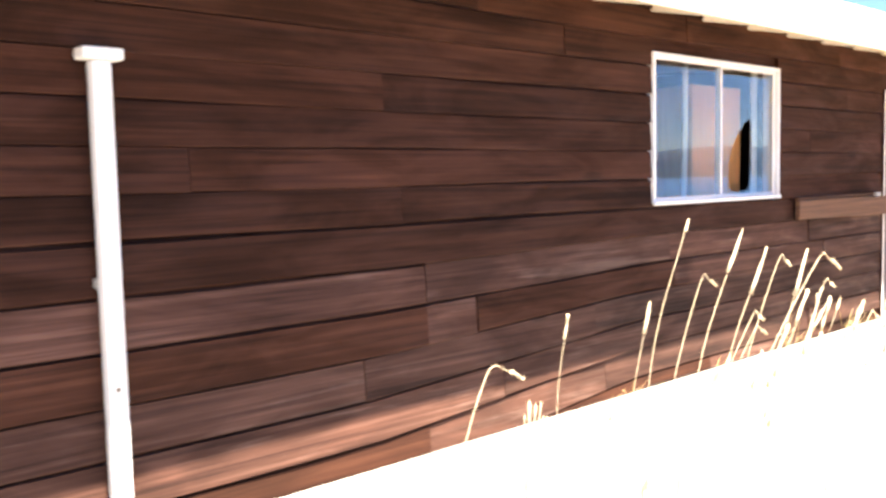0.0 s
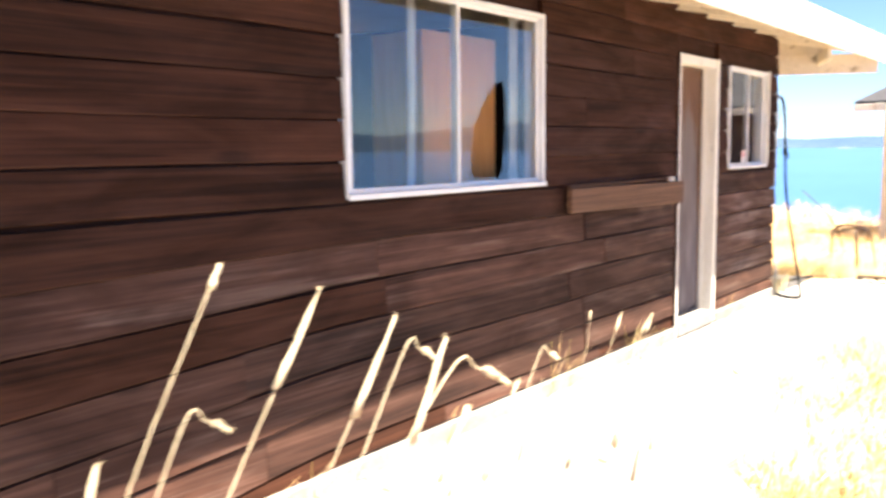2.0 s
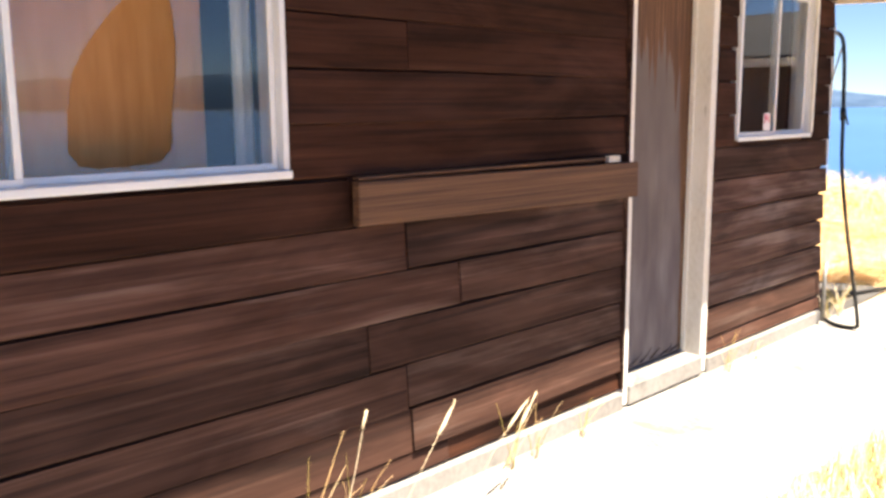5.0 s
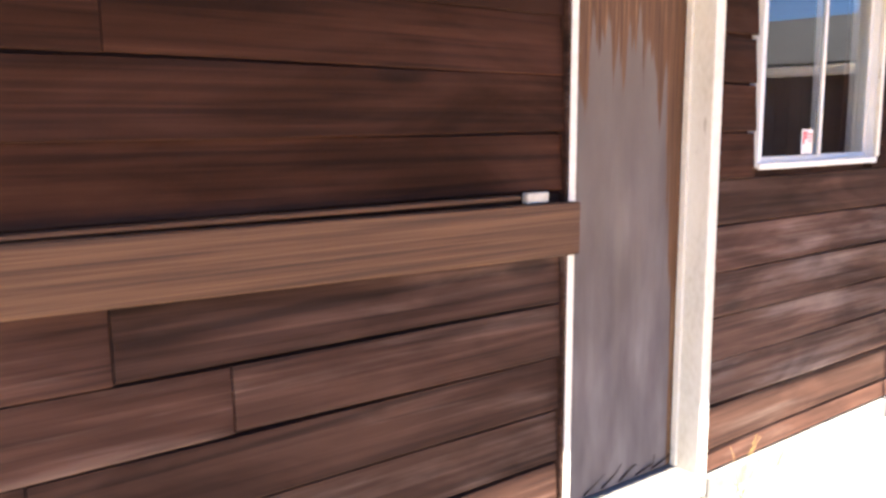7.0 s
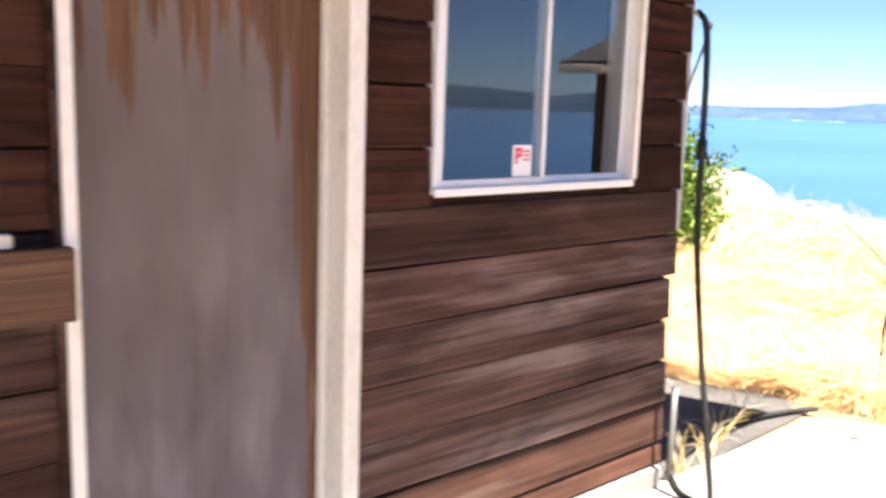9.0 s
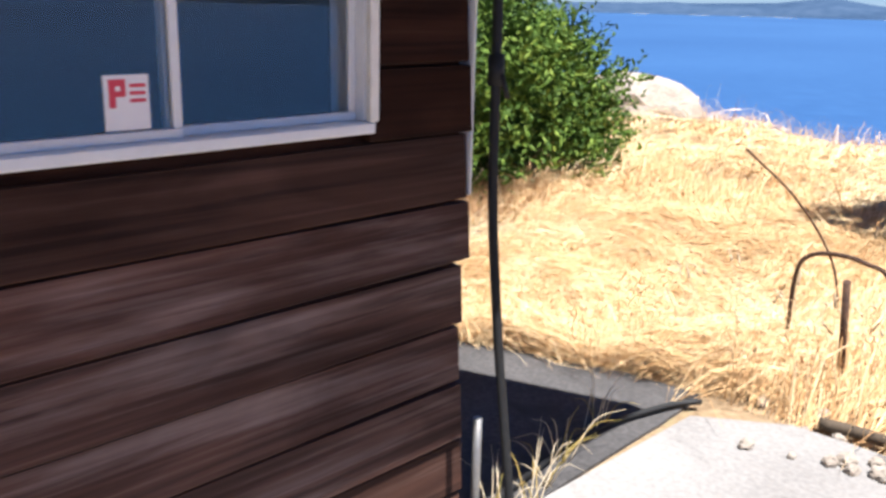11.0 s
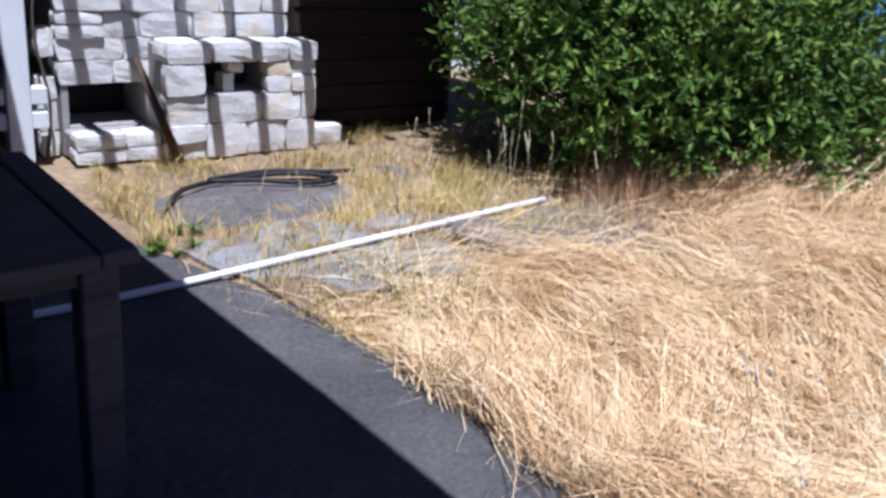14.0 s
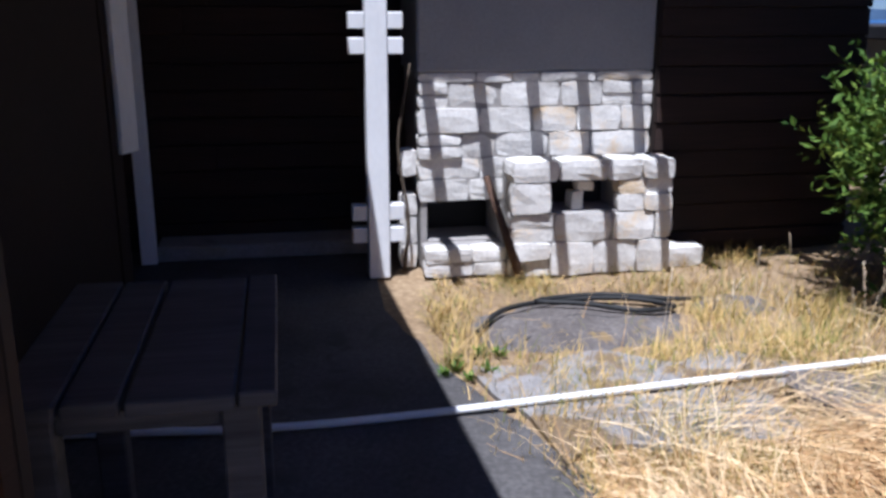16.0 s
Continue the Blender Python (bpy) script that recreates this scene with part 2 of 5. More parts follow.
M_PANEL = material("orange_wood_panel", [(0.42, 0.17, 0.045), (0.52, 0.23, 0.07), (0.60, 0.29, 0.10)], (1.5, 8, 1), 0.6, 0.2, (30, 30, 4), 0.5, vary=0.0)
M_CLOTH = material("white_cloth", [(0.62, 0.62, 0.60), (0.76, 0.76, 0.74)], (4, 4, 4), 0.9, 0.3, (60, 60, 60), 0.4, vary=0.05)
# Room brown darkened so that the shade indoors is in the colour.
M_INTERIOR = material("shaded_interior_brown", [(0.014, 0.009, 0.007), (0.024, 0.015, 0.011)], (2, 2, 2), 0.85, 0.2, (30, 30, 30), 0.4, vary=0.05)
# The pale patches paint the sheen of strands that lie flat.
M_STRAW = material("dry_grass", [(0.34, 0.18, 0.07), (0.69, 0.46, 0.22), (0.88, 0.70, 0.44)], (1.3, 1.3, 1.3), 0.7, 0.0, (14, 14, 14), 0.4, vary=0.0, island=0.35, spec=0.25,
                   wear_or_sheen=(0.88, 0.71, 0.45), patch_scale=(1.0, 1.0, 1.0), patch_at=(0.50, 0.66))
M_BROWNGRASS = material("brown_grass", [(0.17, 0.088, 0.042), (0.35, 0.19, 0.09), (0.52, 0.32, 0.16)], (3, 3, 3), 0.75, 0.0, (20, 20, 20), 0.5, vary=0.0, island=0.45, spec=0.25)
M_GREENGRASS = material("green_grass", [(0.13, 0.16, 0.03), (0.44, 0.30, 0.095), (0.66, 0.46, 0.19)], (3, 3, 3), 0.75, 0.0, (20, 20, 20), 0.5, vary=0.0, island=0.45, spec=0.25)
M_LEAF = material("shrub_leaf", [(0.020, 0.050, 0.010), (0.080, 0.145, 0.020), (0.21, 0.28, 0.042)], (1.7, 1.7, 1.7), 0.65, 0.0, (9, 9, 9), 0.4, vary=0.0, island=0.25, spec=0.2)
M_TWIG = material("brown_twig", [(0.06, 0.042, 0.028), (0.12, 0.09, 0.06)], (8, 8, 8), 0.9, 0.3, (50, 50, 50), 0.5, vary=0.1)
M_SEED = material("pale_seed_head", [(0.48, 0.38, 0.24), (0.66, 0.56, 0.40)], (20, 20, 20), 0.8, 0.3, (90, 90, 90), 0.5, vary=0.1)
M_STICKER = material("white_sticker", [(0.78, 0.76, 0.76), (0.82, 0.80, 0.80)], (30, 30, 30), 0.5, 0.0, (90, 90, 90), 0.3, vary=0.0)
M_RED = material("red_print", [(0.55, 0.04, 0.07), (0.65, 0.06, 0.09)], (30, 30, 30), 0.5, 0.0, (90, 90, 90), 0.3, vary=0.0)
M_PALEWALL = material("pale_far_paint", [(0.60, 0.61, 0.60), (0.74, 0.74, 0.72)], (3, 3, 3), 0.7, 0.1, (30, 30, 30), 0.4, vary=0.05)
M_ORANGE = material("orange_red_paint", [(0.50, 0.15, 0.07), (0.60, 0.20, 0.10)], (3, 3, 3), 0.7, 0.1, (30, 30, 30), 0.4, vary=0.0)
# Distance haze is mixed into the hill colour as blue.
M_HILL = material("haze_blue_hill", [(0.026, 0.048, 0.092), (0.042, 0.072, 0.125), (0.062, 0.095, 0.155)], (0.004, 0.004, 0.02), 1.0, 0.0,
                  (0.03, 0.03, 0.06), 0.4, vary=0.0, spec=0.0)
M_BEACH = material("distant_beach", [(0.42, 0.42, 0.40), (0.55, 0.54, 0.50)], (0.01, 0.01, 0.02), 1.0, 0.0, (0.05, 0.05, 0.06), 0.4, vary=0.0, spec=0.0)
M_SEA = material("sea_water", [(0.020, 0.068, 0.18), (0.030, 0.092, 0.225), (0.045, 0.122, 0.27)], (0.01, 0.004, 0.1), 0.4, 0.35, (0.5, 0.8, 0.5), 0.5, vary=0.0,
                 bump_dist=0.06, spec=0.45)
M_GLASS = glass_material("window_glass")


def door_material():
    """Brown varnish above that has peeled from grey weathered wood below, with a ragged edge."""
    m = bpy.data.materials.new("peeling_door")
    m.use_nodes = True
    nt = m.node_tree
    n, link = nt.nodes, nt.links.new
    b = n["Principled BSDF"]
    co = n.new("ShaderNodeTexCoord")
    sep = n.new("ShaderNodeSeparateXYZ")
    link(co.outputs["Object"], sep.inputs[0])

    def noise_of(sc, detail):
        mp = n.new("ShaderNodeMapping")
        mp.inputs["Scale"].default_value = sc
        link(co.outputs["Object"], mp.inputs["Vector"])
        t = n.new("ShaderNodeTexNoise")
        t.inputs["Scale"].default_value, t.inputs["Detail"].default_value = 1.0, detail
        link(mp.outputs[0], t.inputs["Vector"])
        return t.outputs["Fac"]

    def math_of(op, x, y):
        t = n.new("ShaderNodeMath")
        t.operation = op
        for i, v in enumerate((x, y)):
            if isinstance(v, (int, float)):
                t.inputs[i].default_value = v
            else:
                link(v, t.inputs[i])
        return t.outputs[0]

    def ramp_of(fac, stops):
        r = n.new("ShaderNodeValToRGB")
        while len(r.color_ramp.elements) < len(stops):
            r.color_ramp.elements.new(0.5)
        for i, (p, c) in enumerate(stops):
            r.color_ramp.elements[i].position, r.color_ramp.elements[i].color = p, (*c, 1)
        link(fac, r.inputs[0])
        return r.outputs[0]

    streak = noise_of((30, 30, 0.8), 7)
    sweep = noise_of((4.5, 4.5, 1.0), 3)
    grain = noise_of((70, 70, 2.5), 4)
    brown = ramp_of(grain, [(0.3, (0.060, 0.025, 0.011)), (0.52, (0.115, 0.051, 0.022)), (0.64, (0.15, 0.071, 0.032)), (0.74, (0.26, 0.16, 0.085))])
    grey = ramp_of(noise_of((4, 4, 2.2), 7), [(0.2, (0.10, 0.075, 0.062)), (0.5, (0.138, 0.107, 0.09)), (0.8, (0.19, 0.155, 0.128))])
    edge = math_of("ADD", math_of("MULTIPLY", math_of("SUBTRACT", streak, 0.5), 1.3), math_of("MULTIPLY", math_of("SUBTRACT", sweep, 0.5), 0.7))
    side = math_of("MULTIPLY", math_of("POWER", math_of("MULTIPLY", math_of("MAXIMUM", math_of("SUBTRACT", sep.outputs["X"], 6.78), 0.0), 3.6), 6), 1.0)
    level = math_of("ADD", math_of("ADD", sep.outputs["Z"], edge), side)
    mask = n.new("ShaderNodeMapRange")
    mask.inputs["From Min"].default_value, mask.inputs["From Max"].default_value = 1.60, 1.66
    link(level, mask.inputs["Value"])
    mx = n.new("ShaderNodeMix")
    mx.data_type = "RGBA"
    link(mask.outputs[0], mx.inputs[0])
    tone = n.new("ShaderNodeMix")
    tone.data_type = "RGBA"
    low = n.new("ShaderNodeMapRange")
    low.inputs["From Min"].default_value, low.inputs["From Max"].default_value = 0.5, 1.9
    link(math_of("ADD", sep.outputs["Z"], math_of("MULTIPLY", math_of("SUBTRACT", streak, 0.5), 0.9)), low.inputs["Value"])
    link(low.outputs[0], tone.inputs[0])
    link(ramp_of(noise_of((9, 9, 2.5), 7), [(0.3, (0.074, 0.059, 0.066)), (0.5, (0.116, 0.096, 0.105)), (0.72, (0.17, 0.148, 0.157))]), tone.inputs[6])
    link(grey, tone.inputs[7])
    link(tone.outputs[2], mx.inputs[6])
    link(brown, mx.inputs[7])
    link(mx.outputs[2], b.inputs["Base Color"])
    b.inputs["Roughness"].default_value = 0.75
    bp = n.new("ShaderNodeBump")
    bp.inputs["Strength"].default_value, bp.inputs["Distance"].default_value = 0.4, 0.003
    link(grain, bp.inputs["Height"])
    link(bp.outputs[0], b.inputs["Normal"])
    return m


M_DOOR = door_material()


# ---- mesh helpers ----
def obj(name, bm, mat, parent=None, label="", m=None):
    me = bpy.data.meshes.new(name)
    bm.to_mesh(me)
    bm.free()
    me.materials.append(mat)
    ob = new(name, me)
    if parent is not None:
        ob.parent = parent
    if m is not None:
        ob.matrix_basis = m
    if label:
        ob["label"] = label
    return ob


def part(name, bm, mat, parent, label=""):
    return obj(name, bm, mat, parent, label)


def thing(name, label, category, m=None, kind="", group=""):
    e = new(name)
    if m is not None:
        e.matrix_basis = m
    return tagged(e, label, category, group, kind)


def box(bm, lo, hi, bevel=0.0, m=None):
    r = bmesh.ops.create_cube(bm, size=1.0)
    vs = r["verts"]
    for v in vs:
        v.co = Vector([lo[i] + (v.co[i] + 0.5) * (hi[i] - lo[i]) for i in range(3)])
    if bevel:
        es = list({e for v in vs for e in v.link_edges})
        got = bmesh.ops.bevel(bm, geom=es, offset=bevel, segments=1, affect="EDGES")
        vs = list({v for f_ in got["faces"] for v in f_.verts} | {v for v in vs if v.is_valid})
    if m is not None:
        bmesh.ops.transform(bm, matrix=m, verts=vs)
    return bm


def boxed(lo, hi, bevel=0.0, m=None):
    return box(bmesh.new(), lo, hi, bevel, m)


def tube(points, radius, sides=8, taper=1.0, cap=True, bm=None):
    """A round tube along points; taper is the end radius over the first."""
    bm = bm or bmesh.new()
    pts = [Vector(p) for p in points]
    rings = []
    for i, p in enumerate(pts):
        d = (pts[min(i + 1, len(pts) - 1)] - pts[max(i - 1, 0)]).normalized()
        a = d.orthogonal().normalized() if not rings else (rings[-1][1] - d * rings[-1][1].dot(d)).normalized()
        b = d.cross(a)
        r = radius * (1 + (taper - 1) * i / (len(pts) - 1))
        rings.append(([bm.verts.new(p + a * r * math.cos(k * math.tau / sides) + b * r * math.sin(k * math.tau / sides)) for k in range(sides)], a))
    for (r0, _), (r1, _) in zip(rings, rings[1:]):
        for k in range(sides):
            bm.faces.new((r0[k], r0[(k + 1) % sides], r1[(k + 1) % sides], r1[k])).smooth = True
    if cap:
        bm.faces.new(rings[0][0][::-1])
        bm.faces.new(rings[-1][0])
    return bm


def bend(points, steps=8):
    """A smooth line through points (Catmull-Rom)."""
    p = [Vector(q) for q in points]
    p = [2 * p[0] - p[1]] + p + [2 * p[-1] - p[-2]]
    out = []
    for i in range(1, len(p) - 2):
        for k in range(steps):
            t = k / steps
            out.append(0.5 * (2 * p[i] + (p[i + 1] - p[i - 1]) * t + (2 * p[i - 1] - 5 * p[i] + 4 * p[i + 1] - p[i + 2]) * t * t
                              + (3 * p[i] - p[i - 1] - 3 * p[i + 1] + p[i + 2]) * t ** 3))
    return out + [p[-2]]


def basis(origin, x, y):
    x, y = Vector(x).normalized(), Vector(y).normalized()
    z = x.cross(y)
    m = Matrix((x, y, z)).transposed().to_4x4()
    m.translation = origin
    return m


# the porch and the far wing stand at an angle to the long wall
SKEW = radians(20)
U = Vector((-math.cos(SKEW), -math.sin(SKEW), 0))
W = Vector((-math.sin(SKEW), math.cos(SKEW), 0))
CORNER = Vector((0, 8.77, 0))


def uw(u, w, z=0.0):
    return CORNER + U * u + W * w + Vector((0, 0, z))


EAST = basis((-0.02, 0, 0), (0, 1, 0), (-1, 0, 0))     # local x runs along the long wall, local y into the house
PORCH = basis(CORNER, W, U)                        # local x = w, local y = u
ENDW = basis(CORNER, U, -W)                        # local x = u, local y = -w
COURSE, Z_FIRST = 0.1805, 0.192


# ---- structure ----
def board_mesh(x0, x1, z0, z1, seed, proud=0.024, sag=0.012, slot=0.013, warp=None):
    """A lap board with an uneven lower edge, thick below and thin above."""
    bm = bmesh.new()
    k = max(2, int((x1 - x0) / 0.28))
    rows = []
    for i in range(k + 1):
        x = x0 + (x1 - x0) * i / k
        dz = sag * noise.noise(Vector((x * 0.7, seed * 7.1, 0.3)))
        dp = 0.006 * noise.noise(Vector((x * 0.9, seed * 3.3, 5.3)))
        zb, zt = z0 + dz, z1 - slot + 0.006 * noise.noise(Vector((x * 1.3, seed * 5.1, 8.3)))
        p = proud + dp
        if warp:
            zb, zt = warp(x, zb), warp(x, zt)
        rows.append([bm.verts.new((x, y, z)) for y, z in ((-0.001, zb + 0.004), (-p + 0.003, zb), (-p, zb + 0.004), (-p + 0.011, zt), (-0.001, zt))])
    for a, b in zip(rows, rows[1:]):
        for j in range(5):
            bm.faces.new((a[j], a[(j + 1) % 5], b[(j + 1) % 5], b[j]))
    bm.faces.new(rows[0])
    bm.faces.new(rows[-1][::-1])
    bmesh.ops.recalc_face_normals(bm, faces=bm.faces)
    return bm


def siding(wall, x0, x1, z_top, holes, mats, joints=(), seed=0, z_bot=0.10, rough_ends=False, pieces=3.1, warp=None):
    """Lap boards as parts of a wall, cut at the holes (x0, x1, z0, z1) and at the joints {course: [x, ...]}."""
    joints = dict(joints)
    rng = random.Random(seed)
    z, i = z_bot, 0
    nxt = Z_FIRST
    while z < z_top - 0.03:
        zt = min(nxt, z_top)
        spans = [(x0, x1)]
        for h0, h1, hz0, hz1 in holes:
            if hz0 < zt - 0.02 and hz1 > z + 0.02:
                spans = [s for a, b in spans for s in ((a, min(b, h0 - 0.003)), (max(a, h1 + 0.003), b)) if s[1] - s[0] > 0.02]
        for a, b in spans:
            cuts = [c for c in joints.get(i, []) if a + 0.1 < c < b - 0.1]
            if i not in joints:
                c = a + rng.uniform(1.0, pieces)
                while c < b - 0.8:
                    cuts.append(c)
                    c += rng.uniform(1.8, pieces + 0.8)
            edges = [a, *sorted(cuts), b]
            for j, (p, q) in enumerate(zip(edges, edges[1:])):
                if rough_ends and abs(q - x1) < 1e-6:
                    q += rng.uniform(-0.006, 0.02)
                s = rng.random() * 50
                bm = board_mesh(p + 0.0015, q - 0.0015, z, zt, s, proud=0.036 + rng.uniform(-0.003, 0.006), slot=rng.uniform(0.008, 0.017) if i < 7 else rng.uniform(0.005, 0.010), warp=warp)
                part("board", bm, mats(i, p, q, rng), wall)
        z, nxt, i = zt, nxt + COURSE, i + 1


def wall_core(name, m, x0, x1, z0, z1, thick, holes, mat, label):
    """A wall's body, cut through at its holes, out of butted blocks."""
    bm = bmesh.new()
    xs = sorted({x0, x1, *[h[0] for h in holes], *[h[1] for h in holes]})
    for a, b in zip(xs, xs[1:]):
        mid = (a + b) / 2
        gaps = sorted((h[2], h[3]) for h in holes if h[0] < mid < h[1])
        z = z0
        for g0, g1 in gaps:
            if g0 > z:
                box(bm, (a, 0, z), (b, thick, g0))
            z = g1
        if z < z1:
            box(bm, (a, 0, z), (b, thick, z1))
    ob = obj(name, bm, mat, m=m)
    return tagged(ob, label, "wall", kind="structure")


W1 = (2.692, 4.362, 1.288, 2.268)
W2 = (7.430, 8.426, 1.306, 2.184)
DOOR = (6.335, 7.172, 0.012, 2.213)
wall_east = wall_core("wall_east", EAST, -7.0, 8.77, -0.2, 2.60, 0.12, [W1, W2, DOOR], M_BOARD,
                      "long wooden house wall clad in weathered reddish-brown lap boards")
wall_joints = {0: [0.9, 3.4, 5.1], 1: [0.75, 2.2, 4.9], 2: [1.3, 4.88], 3: [0.35, 2.1, 4.69], 4: [0.75, 1.1, 2.95, 5.17], 5: [0.748, 2.9, 4.885], 6: [-1.5, 4.615], 7: [0.6], 8: [-0.5], 9: [4.9], 10: [0.5], 11: [5.58]}


def wall_mats(i, p, q, rng):
    if i >= 7:
        return M_BOARD
    if i == 6:
        return M_BOARD if rng.random() < 0.6 else M_BOARD_OLD
    if p > 7.1:
        return M_BOARD_GREY if i > 1 else M_BOARD_OLD
    return M_BOARD_OLD if rng.random() < 0.8 else M_BOARD


def wider_courses(x, z):
    """Below the window line the boards widen towards the south end of the wall."""
    return z if z > 1.275 else 1.275 - (1.275 - z) * (1 + 0.17 * min(1.0, max(0.0, (2.6 - x) / 2.2)))


siding(wall_east, -7.0, 8.775, 2.60, [W1, W2, DOOR], wall_mats, wall_joints, seed=4, rough_ends=True, warp=wider_courses)
part("base_strip", boxed((-7.0, -0.062, -0.05), (6.318, -0.0015, 0.088), 0.006), M_CONCRETE, wall_east, "pale concrete footing strip")
part("base_strip", boxed((7.174, -0.062, -0.05), (8.765, -0.0015, 0.088), 0.006), M_CONCRETE, wall_east, "pale concrete footing strip")
bm = boxed((4.612, -0.092, 1.072), (6.348, -0.052, 1.240), 0.004)
for v_ in bm.verts:
    f_ = (6.348 - v_.co.x) / 1.736
    v_.co.z += f_ * (0.016 if v_.co.z > 1.15 else 0.030)
part("ledger_board", bm, M_PLANK, wall_east, "thick orange-brown plank nailed across the wall")
part("ledger_strip", boxed((4.622, -0.078, 1.259), (6.10, -0.045, 1.272), 0.003), M_PLANK, wall_east)
part("block", boxed((6.13, -0.072, 1.2445), (6.225, -0.045, 1.276), 0.004), M_EAVE, wall_east, "small pale wooden block")

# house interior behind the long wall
room_back = wall_core("wall_inner_west", EAST, -7.0, 7.3, -0.2, 2.45, 0.1, [], M_INTERIOR, "brown inner room wall darkened for shade")
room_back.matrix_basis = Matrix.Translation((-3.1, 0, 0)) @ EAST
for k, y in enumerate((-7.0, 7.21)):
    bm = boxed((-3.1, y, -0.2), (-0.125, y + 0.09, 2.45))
    tagged(obj("wall_inner_cross", bm, M_INTERIOR), "brown inner cross wall darkened for shade", "wall", kind="structure")
tagged(obj("floor_inner", boxed((-3.1, -6.9, -0.05), (-0.13, 7.2, 0.04)), M_INTERIOR), "wooden room floor darkened for shade", "floor", kind="structure")
# Added panels that keep the bright porch from showing through the small window.
tagged(obj("closet_back", boxed((-0.235, 7.32, -0.05), (-0.205, 8.76, 2.6)), M_INTERIOR), "added dark panel hiding the bright porch behind the small window", "wall", kind="structure")
tagged(obj("closet_end", boxed((-0.204, 8.70, -0.05), (-0.141, 8.755, 2.6)), M_BOARD_SHADED), "added dark end piece of the panel at the corner", "wall", kind="structure")


def frame_ring(x0, x1, z0, z1, wide, y0, y1, bevel=0.003):
    bm = bmesh.new()
    box(bm, (x0, y0, z0), (x1, y1, z0 + wide), bevel)
    box(bm, (x0, y0, z1 - wide), (x1, y1, z1), bevel)
    box(bm, (x0, y0 + 0.001, z0 + wide), (x0 + wide, y1, z1 - wide), bevel)
    box(bm, (x1 - wide, y0 + 0.001, z0 + wide), (x1, y1, z1 - wide), bevel)
    return bm


def holed_pane(x0, x1, z0, z1, hole, y, thick=0.004):
    """A pane with a hole broken through it."""
    bm = bmesh.new()
    outer = [bm.verts.new((x, y, z)) for x, z in ((x0, z0), (x1, z0), (x1, z1), (x0, z1))]
    inner = [bm.verts.new((x, y, z)) for x, z in hole]
    es = [bm.edges.new((r[i], r[(i + 1) % len(r)])) for r in (outer, inner) for i in range(len(r))]
    bmesh.ops.triangle_fill(bm, edges=es, use_beauty=True)
    got = bmesh.ops.extrude_face_region(bm, geom=list(bm.faces))
    bmesh.ops.translate(bm, verts=[g for g in got["geom"] if isinstance(g, bmesh.types.BMVert)], vec=(0, thick, 0))
    bmesh.ops.recalc_face_normals(bm, faces=bm.faces)
    return bm


def sliding_window(name, hole, label, broken=None, inset=0.0):
    x0, x1, z0, z1 = hole
    w = thing(name, label, "window", EAST, "structure")
    part("window_frame", frame_ring(x0, x1, z0, z1, 0.022, -0.050, 0.085), M_ALU, w)
    part("window_sill", boxed((x0 - 0.002, -0.062, z0 - 0.006), (x1 + 0.002, -0.0505, z0 + 0.020), 0.003), M_ALU, w)
    mid = (x0 + x1) / 2
    for k, (a, b, y) in enumerate(((x0 + 0.0225, mid + 0.014, inset), (mid - 0.010, x1 - 0.0225, inset + 0.024))):
        sash = part("sash", frame_ring(a, b, z0 + 0.0225, z1 - 0.0225, 0.020, y, y + 0.022, 0.002), M_ALU, w)
        if k == 1 and broken:
            bm = holed_pane(a + 0.018, b - 0.018, z0 + 0.040, z1 - 0.040, broken, y + 0.009)
        else:
            bm = boxed((a + 0.018, y + 0.009, z0 + 0.040), (b - 0.018, y + 0.013, z1 - 0.040))
        pane = part("pane", bm, M_GLASS, sash, "broken window pane with a pointed hole" if k == 1 and broken else "")
        pane.visible_shadow = False
    return w


hole = [(3.976, 1.88), (3.90, 1.845), (3.82, 1.775), (3.75, 1.69), (3.70, 1.61), (3.678, 1.50), (3.672, 1.39), (3.70, 1.352), (3.76, 1.342),
        (3.85, 1.345), (3.94, 1.352), (3.976, 1.39), (3.985, 1.50), (4.003, 1.62), (4.008, 1.69), (3.998, 1.80)]
sliding_window("window_1", W1, "white aluminium sliding window with one broken pane", broken=hole, inset=-0.040)
sliding_window("window_2", W2, "white aluminium sliding window with a small sticker", inset=-0.042)

# window casing of the small window: a deeper cream board at its far side
win2 = bpy.data.objects["window_2"]
part("casing", boxed((8.4045, -0.070, 1.328), (8.432, -0.0505, 2.19), 0.003), M_TRIM, win2, "cream wooden casing")

sticker = thing("sticker", "small white sticker with red print on window glass", "sticker", EAST @ Matrix.Translation((-0.028, 0, -0.02)))
part("paper", boxed((7.815, -0.0348, 1.372), (7.905, -0.0335, 1.476)), M_STICKER, sticker)
bm = bmesh.new()
box(bm, (7.825, -0.0358, 1.415), (7.838, -0.0350, 1.468))
box(bm, (7.838, -0.0358, 1.455), (7.858, -0.0350, 1.468))
box(bm, (7.838, -0.0358, 1.435), (7.858, -0.0350, 1.446))
box(bm, (7.848, -0.0358, 1.446), (7.858, -0.0350, 1.455))
part("print", bm, M_RED, sticker, "red letter print")
bm = bmesh.new()
for k in range(3):
    box(bm, (7.866, -0.0358, 1.452 - k * 0.014), (7.898, -0.0350, 1.459 - k * 0.014))
part("print", bm, M_RED, sticker, "red bars of small print")

